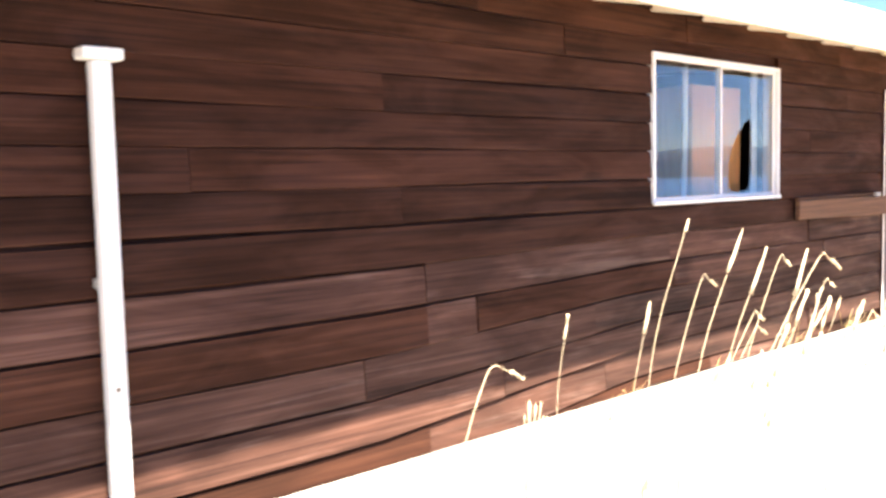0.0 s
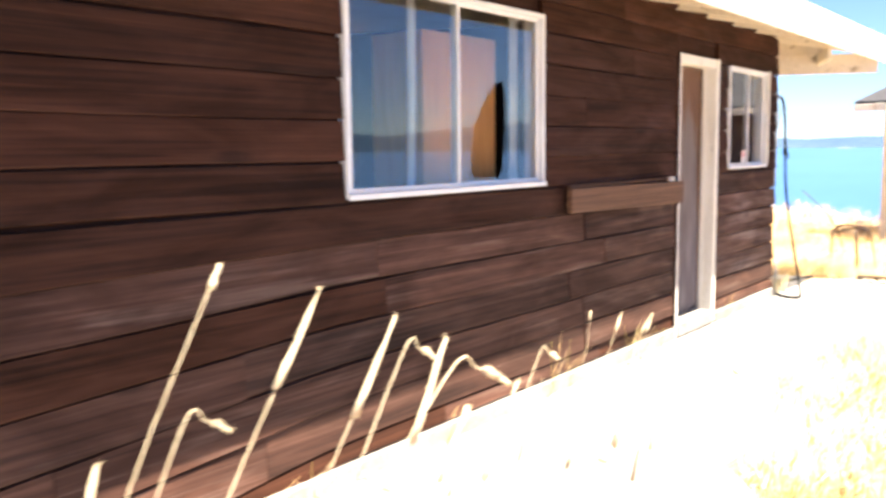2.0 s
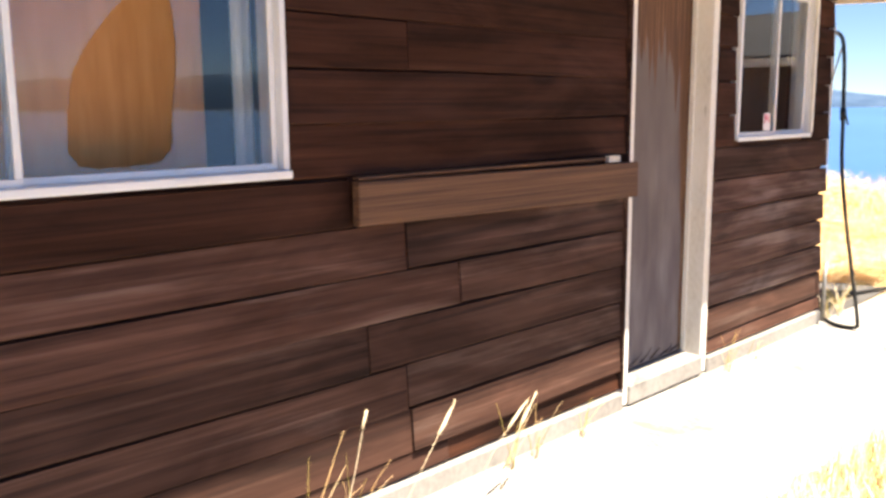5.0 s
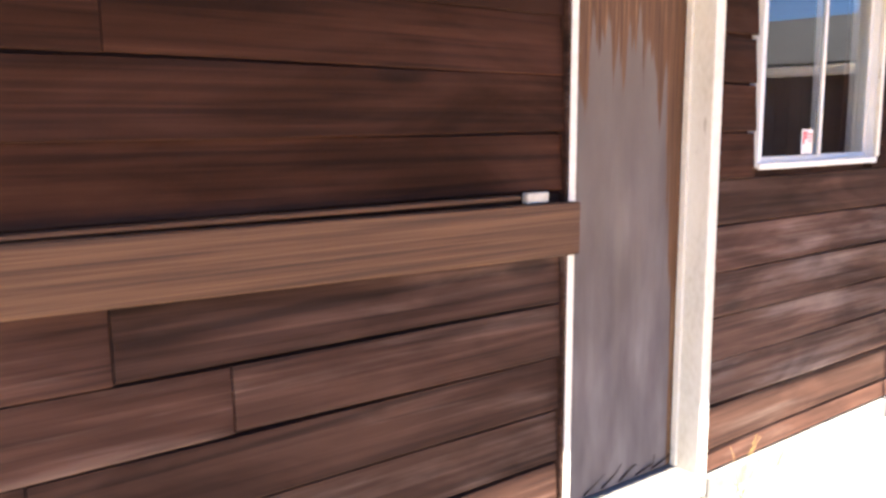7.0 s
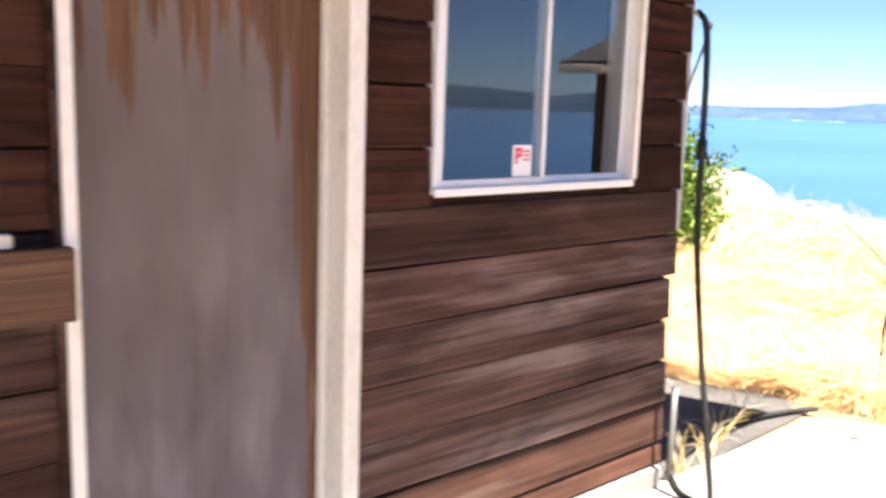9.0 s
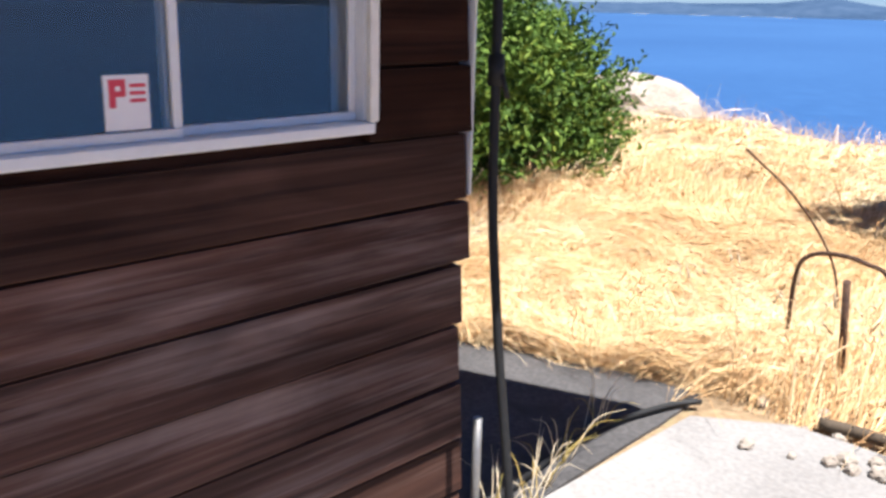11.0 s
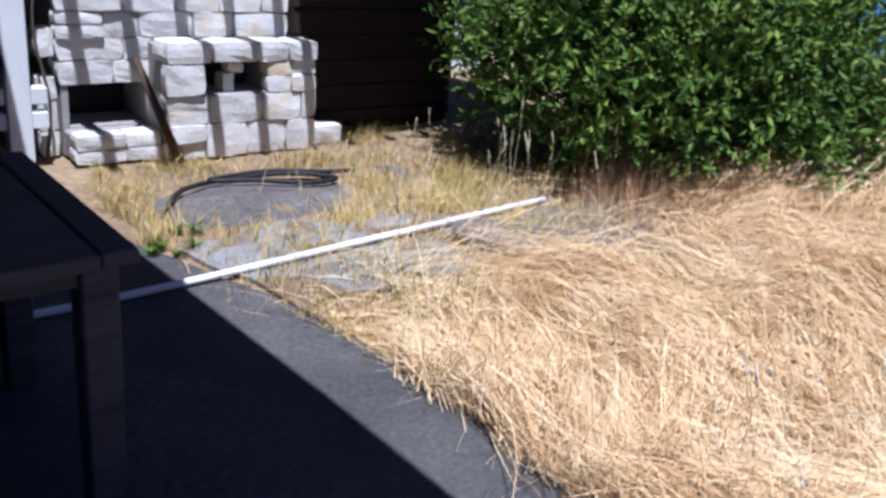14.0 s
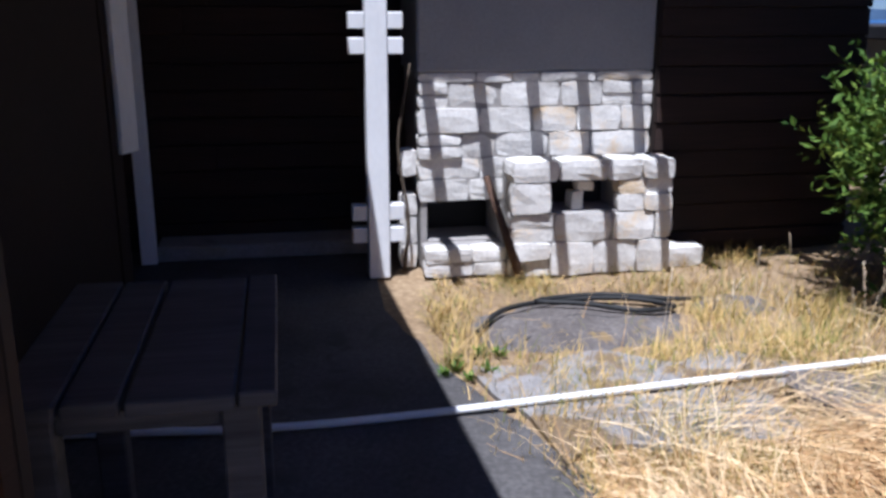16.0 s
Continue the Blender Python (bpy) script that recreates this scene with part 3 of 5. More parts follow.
# things behind the broken window
cup = thing("wooden_cabinet", "tall orange-brown wooden cabinet standing behind the window", "cabinet", EAST)
part("front_panel", boxed((3.53, 0.20, 0.05), (4.21, 0.215, 2.13), 0.004), M_PANEL, cup)
part("body", boxed((3.535, 0.2155, 0.045), (4.205, 0.56, 2.125), 0.004), M_PANEL, cup)
curtain = thing("curtain_rail_strip", "narrow white curtain hanging inside the window", "curtain", EAST)
bm = bmesh.new()
for k in range(2):
    xs = [3.40 + 0.012 * j for j in range(6)]
    vs = [[bm.verts.new((x + (0.0 if z > 1.5 else -0.02), 0.19 + 0.012 * math.sin(j * 1.9) + 0.004 * k, z)) for j, x in enumerate(xs)] for z in (0.6, 1.3, 1.8, 2.3)]
    for a, b in zip(vs, vs[1:]):
        for j in range(5):
            bm.faces.new((a[j], a[j + 1], b[j + 1], b[j]))
part("cloth", bm, M_CLOTH, curtain)
curtain2 = thing("curtain", "white curtain gathered at the window side", "curtain", EAST)
bm = bmesh.new()
xs = [4.285 + 0.010 * j for j in range(8)]
vs = [[bm.verts.new((x, 0.15 + 0.015 * math.sin(j * 1.7), z)) for j, x in enumerate(xs)] for z in (0.6, 1.3, 1.8, 2.3)]
for a, b in zip(vs, vs[1:]):
    for j in range(7):
        bm.faces.new((a[j], a[j + 1], b[j + 1], b[j]))
part("cloth", bm, M_CLOTH, curtain2)

# door
door = thing("door_1", "old flush wooden door with peeling brown varnish in a white frame", "door", EAST, "structure")
x0, x1, _, zt = DOOR
part("door_leaf", boxed((x0 + 0.038, 0.075, 0.125), (x1 - 0.064, 0.112, zt - 0.075), 0.003), M_DOOR, door)
part("jamb", boxed((x0 + 0.002, -0.049, 0.014), (x0 + 0.036, 0.118, zt - 0.002), 0.003), M_TRIM, door)
part("jamb", boxed((x1 - 0.062, -0.049, 0.014), (x1 - 0.002, 0.118, zt - 0.002), 0.003), M_TRIM, door)
part("casing_strip", boxed((x0 - 0.016, -0.051, 0.10), (x0 + 0.0015, -0.002, zt + 0.002), 0.003), M_BOARD_OLD, door, "dark board strip beside the white casing")
part("door_stop", boxed((x1 - 0.078, 0.045, 0.126), (x1 - 0.0635, 0.072, zt - 0.08), 0.002), M_TRIM, door)
part("head_jamb", boxed((x0 + 0.037, -0.038, zt - 0.074), (x1 - 0.063, 0.118, zt - 0.003), 0.003), M_TRIM, door)
part("door_sill", boxed((x0 + 0.037, -0.065, 0.012), (x1 - 0.063, 0.118, 0.115), 0.006), M_CONCRETE, door, "pale worn door sill")
bm = bmesh.new()
for k in range(5):
    a = 0.12 + 0.1 * k
    tube([(6.46 + a, 0.073, 0.135), (6.50 + a + 0.02 * k, 0.066, 0.16 + 0.012 * (k % 3)), (6.56 + a, 0.062, 0.18 + 0.015 * ((k + 1) % 3))], 0.004, 5, 0.3, bm=bm)
part("splinter", bm, M_BOARD_SHADED, door, "split veneer at the foot of the door")

# roof over the long wall and the porch
roof = thing("roof_main", "low house roof with white fascia and open cream rafters", "roof", kind="structure")
bm = bmesh.new()
y_tip = CORNER.y + 0.95 / math.cos(SKEW) + math.tan(SKEW) * 0.72
rise = 0.22
EDGE_SKEW = SKEW + 0.034
edge_y = lambda x: y_tip - math.tan(EDGE_SKEW) * (0.70 - x)
rows = [[bm.verts.new((x, y, 2.46 + t_ + rise * (0.70 - max(x, -0.15)))) for x, y in ((x0_, -7.2), (x0_, edge_y(x0_)))] for t_ in (0.0, 0.13) for x0_ in (0.70, -0.15, -5.4)]
lo, hi = rows[:3], rows[3:]
for a, b in ((0, 1), (1, 2)):
    bm.faces.new((lo[a][0], lo[b][0], lo[b][1], lo[a][1]))
    bm.faces.new((hi[a][0], hi[b][0], hi[b][1], hi[a][1]))
    for s_ in (0, 1):
        bm.faces.new((lo[a][s_], lo[b][s_], hi[b][s_], hi[a][s_]))
for e_ in (0, 2):
    bm.faces.new((lo[e_][0], lo[e_][1], hi[e_][1], hi[e_][0]))
bmesh.ops.recalc_face_normals(bm, faces=bm.faces)
part("roof_deck", bm, M_EAVE, roof)
part("fascia", boxed((0.702, -7.2, 2.34), (0.722, y_tip + 0.01, 2.60), 0.004), M_TRIM, roof, "white painted fascia board")
for k in range(29):
    y = -6.9 + 0.6 * k
    end = min(0.719, 0.72)
    if y > y_tip - 0.15:
        break
    bm = boxed((0.0 if y < 8.7 else -0.6, y, 2.37), (0.70, y + 0.04, 2.457), 0.003)
    for v_ in bm.verts:
        v_.co.z += rise * (0.70 - v_.co.x)
    part("rafter", bm, M_EAVE, roof)
d = (uw(4.9, 0.95) - uw(-1.05, 0.95))
EDGE_U = Vector((-math.cos(EDGE_SKEW), -math.sin(EDGE_SKEW), 0))
beam_m = basis(uw(-1.02, 0.895, 0), EDGE_U, Vector((math.sin(EDGE_SKEW), -math.cos(EDGE_SKEW), 0)))
part("end_beam", boxed((0, 0, 2.24), (5.9, 0.045, 2.44), 0.004, beam_m), M_EAVE, roof, "cream painted beam along the open end of the roof")
# Added board that blocks sunlight through the gap above the beam.
part("gable_infill", boxed((0.5, 0.012, 2.441), (5.9, 0.035, 2.63), 0.002, beam_m), M_EAVE, roof)
for k in range(9):
    part("lookout", boxed((0.55 + k * 0.62, 0.046, 2.33), (0.59 + k * 0.62, 0.80, 2.44), 0.003, beam_m), M_EAVE, roof)

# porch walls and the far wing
end_wall = wall_core("wall_north", ENDW, 0.80, 4.75, -0.2, 2.6, 0.1, [], M_INTERIOR, "brown boarded porch wall darkened for deep shade")
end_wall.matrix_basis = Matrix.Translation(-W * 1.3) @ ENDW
siding(end_wall, 0.80, 4.72, 2.6, [], lambda *a: M_BOARD_SHADED, seed=9)
far_wall = wall_core("wall_far_wing", PORCH, -1.3, 2.94, -0.2, 2.75, 0.12, [], M_INTERIOR, "brown boarded wall of the far wing darkened for shade")
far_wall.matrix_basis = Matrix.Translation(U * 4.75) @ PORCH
siding(far_wall, -1.28, 2.94, 2.75, [], lambda *a: M_BOARD_SHADED, seed=11)
room_wall = wall_core("wall_far_wing_front", PORCH, 2.945, 4.40, -0.2, 2.31, 0.12, [], M_INTERIOR, "brown boarded wall beside the chimney darkened for shade")
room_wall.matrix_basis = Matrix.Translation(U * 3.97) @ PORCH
siding(room_wall, 2.95, 4.40, 2.31, [], lambda *a: M_BOARD_SHADED, seed=13)
side = wall_core("wall_far_wing_side", ENDW, 4.10, 9.0, -0.2, 2.75, 0.1, [], M_BOARD_SHADED, "brown side wall of the far wing darkened for shade")
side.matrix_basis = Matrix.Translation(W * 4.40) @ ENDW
for (w0, w1, z1) in ((-0.37, -0.27, 2.3),):
    trim = tagged(obj("trim", boxed((w0, 4.36, 0.0), (w1, 4.42, z1), 0.004), M_POST, m=PORCH), "pale grey vertical door trim board", "trim", kind="structure")
tagged(obj("trim", boxed((-3.34, 7.305, 0.86), (-3.17, 7.335, 2.40), 0.004), M_POST), "short white hanging board in the shade", "trim", kind="structure")
tagged(obj("step", boxed((-0.28, 4.40, 0.0), (1.15, 4.72, 0.10), 0.01), M_CONCRETE, m=PORCH), "low concrete step before the dark wall", "step", kind="structure")

roof2 = thing("roof_far_wing", "far wing roof with bare rafters reaching past its edge", "roof", kind="structure")
part("roof_deck", boxed((0.80, 3.585, 2.44), (5.4, 9.0, 2.52), 0.004, PORCH), M_ROOF, roof2)
# Unseen piece added only to keep sun off the wall beside the chimney.
part("roof_deck", boxed((2.80, 3.02, 2.44), (5.0, 3.583, 2.52), 0.004, PORCH), M_ROOF, roof2)
for w in (1.315, 1.645, 1.985, 2.315, 2.675, 3.02, 3.36, 3.70, 4.05, 4.40):
    part("rafter", boxed((w - 0.034, 2.85, 2.32), (w + 0.034, 4.7, 2.438), 0.003, PORCH), M_EAVE, roof2)

# ---- ground, sea and distance ----
def land_height(x, y):
    """Level round the house, then falling to the shore on the seaward sides."""
    d = max(x - 6.5, (y - 17.5) * 0.9, (x + y - 24) * 0.7, -x - 60, -y - 60)
    far = max(0.0, d)
    base = -0.022 + 0.05 * noise.noise(Vector((x * 0.35, y * 0.35, 1.7))) * min(1.0, max(0.0, (y - 10.4) * 0.8 if x < 1.0 else (x - 1.1) * 0.8))
    hump = 0.35 * math.exp(-((x + 5.0) ** 2 + (y - 15.5) ** 2) / 9.0)
    return base + hump - min(13.0, 0.35 * far + 0.04 * far * far)


def axis_steps(fine_lo, fine_hi, step, far):
    a = list(np.arange(fine_lo, fine_hi + 1e-6, step))
    s, x = step, fine_hi
    while x < far:
        s *= 1.35
        x += s
        a.append(x)
    s, x = step, fine_lo
    while x > -far:
        s *= 1.35
        x -= s
        a.insert(0, x)
    return a


xs, ys = axis_steps(-12, 14, 0.4, 4300), axis_steps(-6, 24, 0.4, 4300)
verts = [(x, y, land_height(x, y)) for y in ys for x in xs]
nx = len(xs)
faces = [(j * nx + i, j * nx + i + 1, (j + 1) * nx + i + 1, (j + 1) * nx + i) for j in range(len(ys) - 1) for i in range(nx - 1)]
me = bpy.data.meshes.new("ground")
me.from_pydata(verts, [], faces)
me.materials.append(M_SOIL)
for p in me.polygons:
    p.use_smooth = True
ground = tagged(new("ground", me), "dry bare soil and straw on a bluff above water", "ground", kind="structure")

bm = bmesh.new()
ring = [bm.verts.new((4300 * math.cos(k / 64 * math.tau), 4300 * math.sin(k / 64 * math.tau), -8.0)) for k in range(64)]
bm.faces.new(ring)
tagged(obj("water", bm, M_SEA), "blue sea channel with light ripples", "water", kind="structure")


def ridge(name, radius, low, high, seed, mat, label, z0=-8.5, peak=0.0):
    bm = bmesh.new()
    n_ = 420
    rows = []
    for k in range(n_):
        a = k / n_ * math.tau
        c, s = math.cos(a), math.sin(a)
        v = noise.fractal(Vector((c * 3.1, s * 3.1, seed)), 1.0, 2.0, 5)
        h = (low + (high - low) * max(0.0, 0.45 + 0.75 * v)) * (0.27 + 0.73 * max(0.0, c)) + peak * math.exp(-((a - 1.953) / 0.045) ** 2) + 2.0 * noise.noise(Vector((c * 60, s * 60, seed)))
        rows.append([bm.verts.new((c * r, s * r, z)) for r, z in ((radius, z0), (radius + 60, z0 + h * 0.55), (radius + 260, z0 + h), (radius + 600, z0))])
    for a, b in zip(rows, rows[1:] + rows[:1]):
        for j in range(3):
            bm.faces.new((a[j], a[j + 1], b[j + 1], b[j])).smooth = True
    bmesh.ops.recalc_face_normals(bm, faces=bm.faces)
    return tagged(obj(name, bm, mat), label, "hills", kind="structure")


ridge("backdrop", 2500, 55, 165, 3.2, M_HILL, "long wooded hills across the water, coloured blue for haze", peak=26.0)
ridge("backdrop_shore", 2440, 1.5, 3, 8.1, M_BEACH, "pale far shore line at the foot of the hills")


# ---- slabs ----
def slab(name, outline, label, mat=None, top=0.0, depth=0.09):
    bm = bmesh.new()
    vs = [bm.verts.new((x, y, top)) for x, y in outline]
    f_ = bm.faces.new(vs)
    if f_.normal.z < 0:
        f_.normal_flip()
    got = bmesh.ops.extrude_face_region(bm, geom=[f_])
    bmesh.ops.translate(bm, verts=[g for g in got["geom"] if isinstance(g, bmesh.types.BMVert)], vec=(0, 0, -depth))
    bmesh.ops.recalc_face_normals(bm, faces=bm.faces)
    return tagged(obj(name, bm, mat or M_CONCRETE), label, "paving", kind="structure")


def wobble(points, amount=0.03, step=0.18):
    """The broken line through points, with an uneven edge."""
    out = []
    for (a, b) in zip(points, points[1:]):
        a, b = Vector(a), Vector(b)
        n_ = max(1, int((b - a).length / step))
        for k in range(n_):
            p = a.lerp(b, k / n_)
            out.append((p.x + amount * noise.noise(Vector((p.x * 3, p.y * 3, 0.0))), p.y + amount * noise.noise(Vector((p.x * 3, p.y * 3, 9.0)))))
    return out + [tuple(points[-1])]


p_ = lambda u, w: (uw(u, w).x, uw(u, w).y)
slab("pavement_path", [(0.013, -7.0)] + [(0.013, 8.76)] + wobble([(0.06, 10.20), (0.35, 10.36), (0.9, 10.40), (1.15, 9.8), (1.2, 8.4), (1.25, 7.4), (1.05, 6.2), (1.0, 5.4), (1.15, 4.6), (1.35, 3.9), (1.75, 3.3), (2.05, 2.2), (2.1, 0.0), (2.1, -7.0)], 0.12),
     "sun-bleached concrete path along the house wall")
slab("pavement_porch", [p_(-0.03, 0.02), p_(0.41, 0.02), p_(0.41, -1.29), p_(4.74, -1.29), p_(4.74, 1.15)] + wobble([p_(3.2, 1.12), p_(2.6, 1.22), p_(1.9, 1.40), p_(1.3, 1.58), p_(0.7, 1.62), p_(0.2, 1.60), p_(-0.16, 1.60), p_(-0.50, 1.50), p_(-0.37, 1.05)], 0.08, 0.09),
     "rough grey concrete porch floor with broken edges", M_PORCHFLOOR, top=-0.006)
slab("pavement_patch", wobble([p_(1.42, 1.5), p_(2.30, 1.42), p_(2.36, 1.95), p_(2.18, 2.6), p_(1.80, 2.85), p_(1.40, 2.35), p_(1.42, 1.52)], 0.26, 0.05)[:-1],
     "broken patch of pale mottled concrete in the dry grass", M_PATCH, top=0.004, depth=0.05)


def on_slab(x, y):
    q = Vector((x, y, 0)) - CORNER
    u, w = q.dot(U), q.dot(W)
    if -7 < y < 10.38 and -0.05 < x < float(np.interp(y, (0.0, 2.2, 3.3, 3.9, 4.6, 5.4, 6.2, 7.4, 8.4, 9.8), (2.1, 2.05, 1.75, 1.35, 1.15, 1.0, 1.05, 1.25, 1.2, 1.15))):
        return True
    return -0.4 < u < 4.8 and -1.4 < w < (1.52 if u < 1.4 else 1.3) + 0.10 * noise.noise(Vector((u * 4, w * 4, 3)))


# ---- dry grass ----
def grass(name, count, region, length, lean, width, mat, label, seed, density=None, flatten=0.0, spread=0.5, lift=0.0):
    """Many thin bent blades as one sheet of stuff."""
    rng = np.random.RandomState(seed)
    vs, fs = [], []
    made, tries = 0, 0
    while made < count and tries < count * 6:
        tries += 1
        x, y = rng.uniform(region[0], region[1]), rng.uniform(region[2], region[3])
        if on_slab(x, y):
            continue
        dn = noise.noise(Vector((x * 0.9, y * 0.9, 4.0))) * 0.5 + 0.5
        if density and rng.rand() > density(x, y) * (0.35 + 0.9 * dn):
            continue
        z = land_height(x, y) - 0.01 + rng.uniform(0, 0.10) * lift * dn
        flow = noise.noise(Vector((x * 0.5, y * 0.5, 20.0))) * 5.0 + rng.normal(0, spread)
        L = length * rng.uniform(0.45, 1.25) * (0.55 + 0.9 * dn)
        le = min(1.45, max(0.05, lean + rng.normal(0, 0.28) + flatten * (noise.noise(Vector((x * 0.7, y * 0.7, 33.0))))))
        dx, dy = math.cos(flow), math.sin(flow)
        w = width * rng.uniform(0.6, 1.4)
        ox, oy = -dy * w * 0.5, dx * w * 0.5
        b = len(vs)
        a1, a2 = le * 0.8, min(1.75, le * 1.22)
        h1, r1 = L * 0.45 * math.cos(a1), L * 0.45 * math.sin(a1)
        h2, r2 = h1 + L * 0.55 * math.cos(a2), r1 + L * 0.55 * math.sin(a2)
        h2 = max(h2, 0.015)
        vs += [(x - ox, y - oy, z), (x + ox, y + oy, z), (x + dx * r1 - ox * 0.8, y + dy * r1 - oy * 0.8, z + h1),
               (x + dx * r1 + ox * 0.8, y + dy * r1 + oy * 0.8, z + h1), (x + dx * r2, y + dy * r2, z + h2)]
        fs += [(b, b + 1, b + 3, b + 2), (b + 2, b + 3, b + 4)]
        made += 1
    me = bpy.data.meshes.new(name)
    me.from_pydata(vs, [], fs)
    me.materials.append(mat)
    return tagged(new(name, me), label, "grass", kind="stuff")


def field_density(x, y):
    q = Vector((x, y, 0)) - CORNER
    u, w = q.dot(U), q.dot(W)
    if u > 1.85:
        return 0.03 if w < 3.9 else 0.3
    if u > 1.15 and w > 2.75 and w < 4.3:
        return 0.05
    if u > 1.35:
        return 0.10 if w < 2.4 else 0.6
    return 1.0


def thatch_height(x, y):
    """The uneven top of the lodged grass."""
    v = noise.fractal(Vector((x * 1.2, y * 1.2, 2.5)), 1.0, 2.0, 2)
    return land_height(x, y) + 0.10 + 0.17 * v


def lodged_grass(name, count, region, length, width, mat, label, seed, density=None):
    """Long thin strands lying down over one another in swirls, as one sheet of stuff."""
    rng = np.random.RandomState(seed)
    vs, fs = [], []
    made, tries = 0, 0
    while made < count and tries < count * 8:
        tries += 1
        x, y = rng.uniform(region[0], region[1]), rng.uniform(region[2], region[3])
        if on_slab(x, y):
            continue
        dn = noise.noise(Vector((x * 1.3, y * 1.3, 4.0))) * 0.5 + 0.5
        if density and rng.rand() > density(x, y) * (0.2 + 1.1 * dn):
            continue
        a = 1.1 + noise.noise(Vector((x * 0.55, y * 0.55, 20.0))) * 1.5 + noise.noise(Vector((x * 1.8, y * 1.8, 5.0))) * 0.8 + rng.normal(0, 0.30) + (math.pi if rng.rand() < 0.3 else 0.0)
        L = length * rng.uniform(0.35, 1.3)
        if density and density(x + math.cos(a) * L, y + math.sin(a) * L) < 0.2 and rng.rand() < 0.85:
            continue
        if on_slab(x + math.cos(a) * L, y + math.sin(a) * L) and rng.rand() < 0.96:
            continue
        if on_slab(x + math.cos(a) * L * 0.5, y + math.sin(a) * L * 0.5):
            continue
        w = width * rng.uniform(0.55, 1.5)
        over = rng.uniform(-0.11, 0.035)
        arch = rng.uniform(0.0, 0.07) + (rng.uniform(0.05, 0.22) if rng.rand() < 0.10 else 0.0)
        turn = rng.normal(0, 0.13)
        twist = rng.uniform(-0.6, 0.6)
        b = len(vs)
        px, py = x, y
        n_ = 5
        for k in range(n_):
            f_ = k / (n_ - 1)
            z = max(land_height(px, py) + 0.004, thatch_height(px, py) + over + arch * 4 * f_ * (1 - f_) * (1.2 - 0.4 * f_) - 0.10 * max(0.0, 0.25 - f_) * 4)
            ww = w * (1 - 0.75 * f_) * 0.5
            ox, oy = -math.sin(a) * ww, math.cos(a) * ww
            tilt = ww * twist
            vs += [(px - ox, py - oy, z - tilt), (px + ox, py + oy, z + tilt)]
            if k:
                fs.append((b + 2 * k - 2, b + 2 * k - 1, b + 2 * k + 1, b + 2 * k))
            px += math.cos(a) * L / (n_ - 1)
            py += math.sin(a) * L / (n_ - 1)
            a += turn
        made += 1
    me = bpy.data.meshes.new(name)
    me.from_pydata(vs, [], fs)
    me.materials.append(mat)
    return tagged(new(name, me), label, "grass", kind="stuff")


def edge_density(x, y):
    """Standing tufts gather along the near and the paved edges of the field."""
    q = Vector((x, y, 0)) - CORNER
    u, w = q.dot(U), q.dot(W)
    if u > 1.9 or (u > 1.35 and w < 2.4) or (u > 1.05 and 2.6 < w < 4.3):
        return 0.012
    n_ = noise.noise(Vector((x * 2.3, y * 2.3, 14.0)))
    return (0.9 if (w < 2.2 or u > 1.0) else 0.07) * max(0.0, n_ + 0.12) * 1.8


lodged_grass("dry_grass", 66000, (-3.6, 2.6, 9.6, 13.6), 0.66, 0.0036, M_STRAW, "matted straw-coloured dry grass pressed flat in swirls", 1, field_density)
grass("dry_grass_stalks", 5000, (-3.6, 2.2, 9.6, 13.6), 0.36, 0.6, 0.0034, M_STRAW, "thin upright dry grass stalks in tufts", 8, edge_density, 0.5, 1.6)
lodged_grass("dry_grass_far", 34000, (-9, 9, 12.9, 20.5), 0.65, 0.009, M_STRAW, "straw-coloured dry grass on the bluff", 2)
grass("dry_grass_far_stalks", 9000, (-9, 9, 12.6, 19.0), 0.42, 0.7, 0.005, M_STRAW, "thin dry stalks standing on the bluff", 9, None, 0.6, 1.4)
grass("dry_grass_side", 60000, (0.9, 5.5, 0.5, 12.0), 0.21, 0.8, 0.006, M_STRAW, "short dry yellow grass beside the path", 3,
      lambda x, y: 0.25 + 0.75 * max(0.0, noise.noise(Vector((x * 0.8, y * 0.8, 7.0))) + 0.2) + (0.5 if x < 1.9 else 0.0), 0.5, 1.2)


def chimney_ground(x, y):
    q = Vector((x, y, 0)) - CORNER
    u, w = q.dot(U), q.dot(W)
    if ((u - 2.80) / 0.40) ** 2 + ((w - 2.10) / 0.60) ** 2 < 1.0 + 0.3 * noise.noise(Vector((u * 5, w * 5, 2))):
        return 0.03
    if u > 3.75 and w > 1.35 and w < 3.0:
        return 0.0
    return 0.15 + 1.6 * max(0.0, noise.noise(Vector((x * 2.4, y * 2.4, 41.0))) + 0.15)


grass("green_grass", 15000, (-4.9, -1.3, 8.9, 12.4), 0.15, 0.75, 0.0042, M_GREENGRASS, "short ochre and yellow-green weeds between paving", 5, chimney_ground, 0.5, 1.6)


def by_shrub(x, y):
    q = Vector((x, y, 0)) - CORNER
    u, w = q.dot(U), q.dot(W)
    return max(0.0, 1.0 - ((u - 1.5) / 0.7) ** 2 - ((w - 4.3) / 0.95) ** 2)


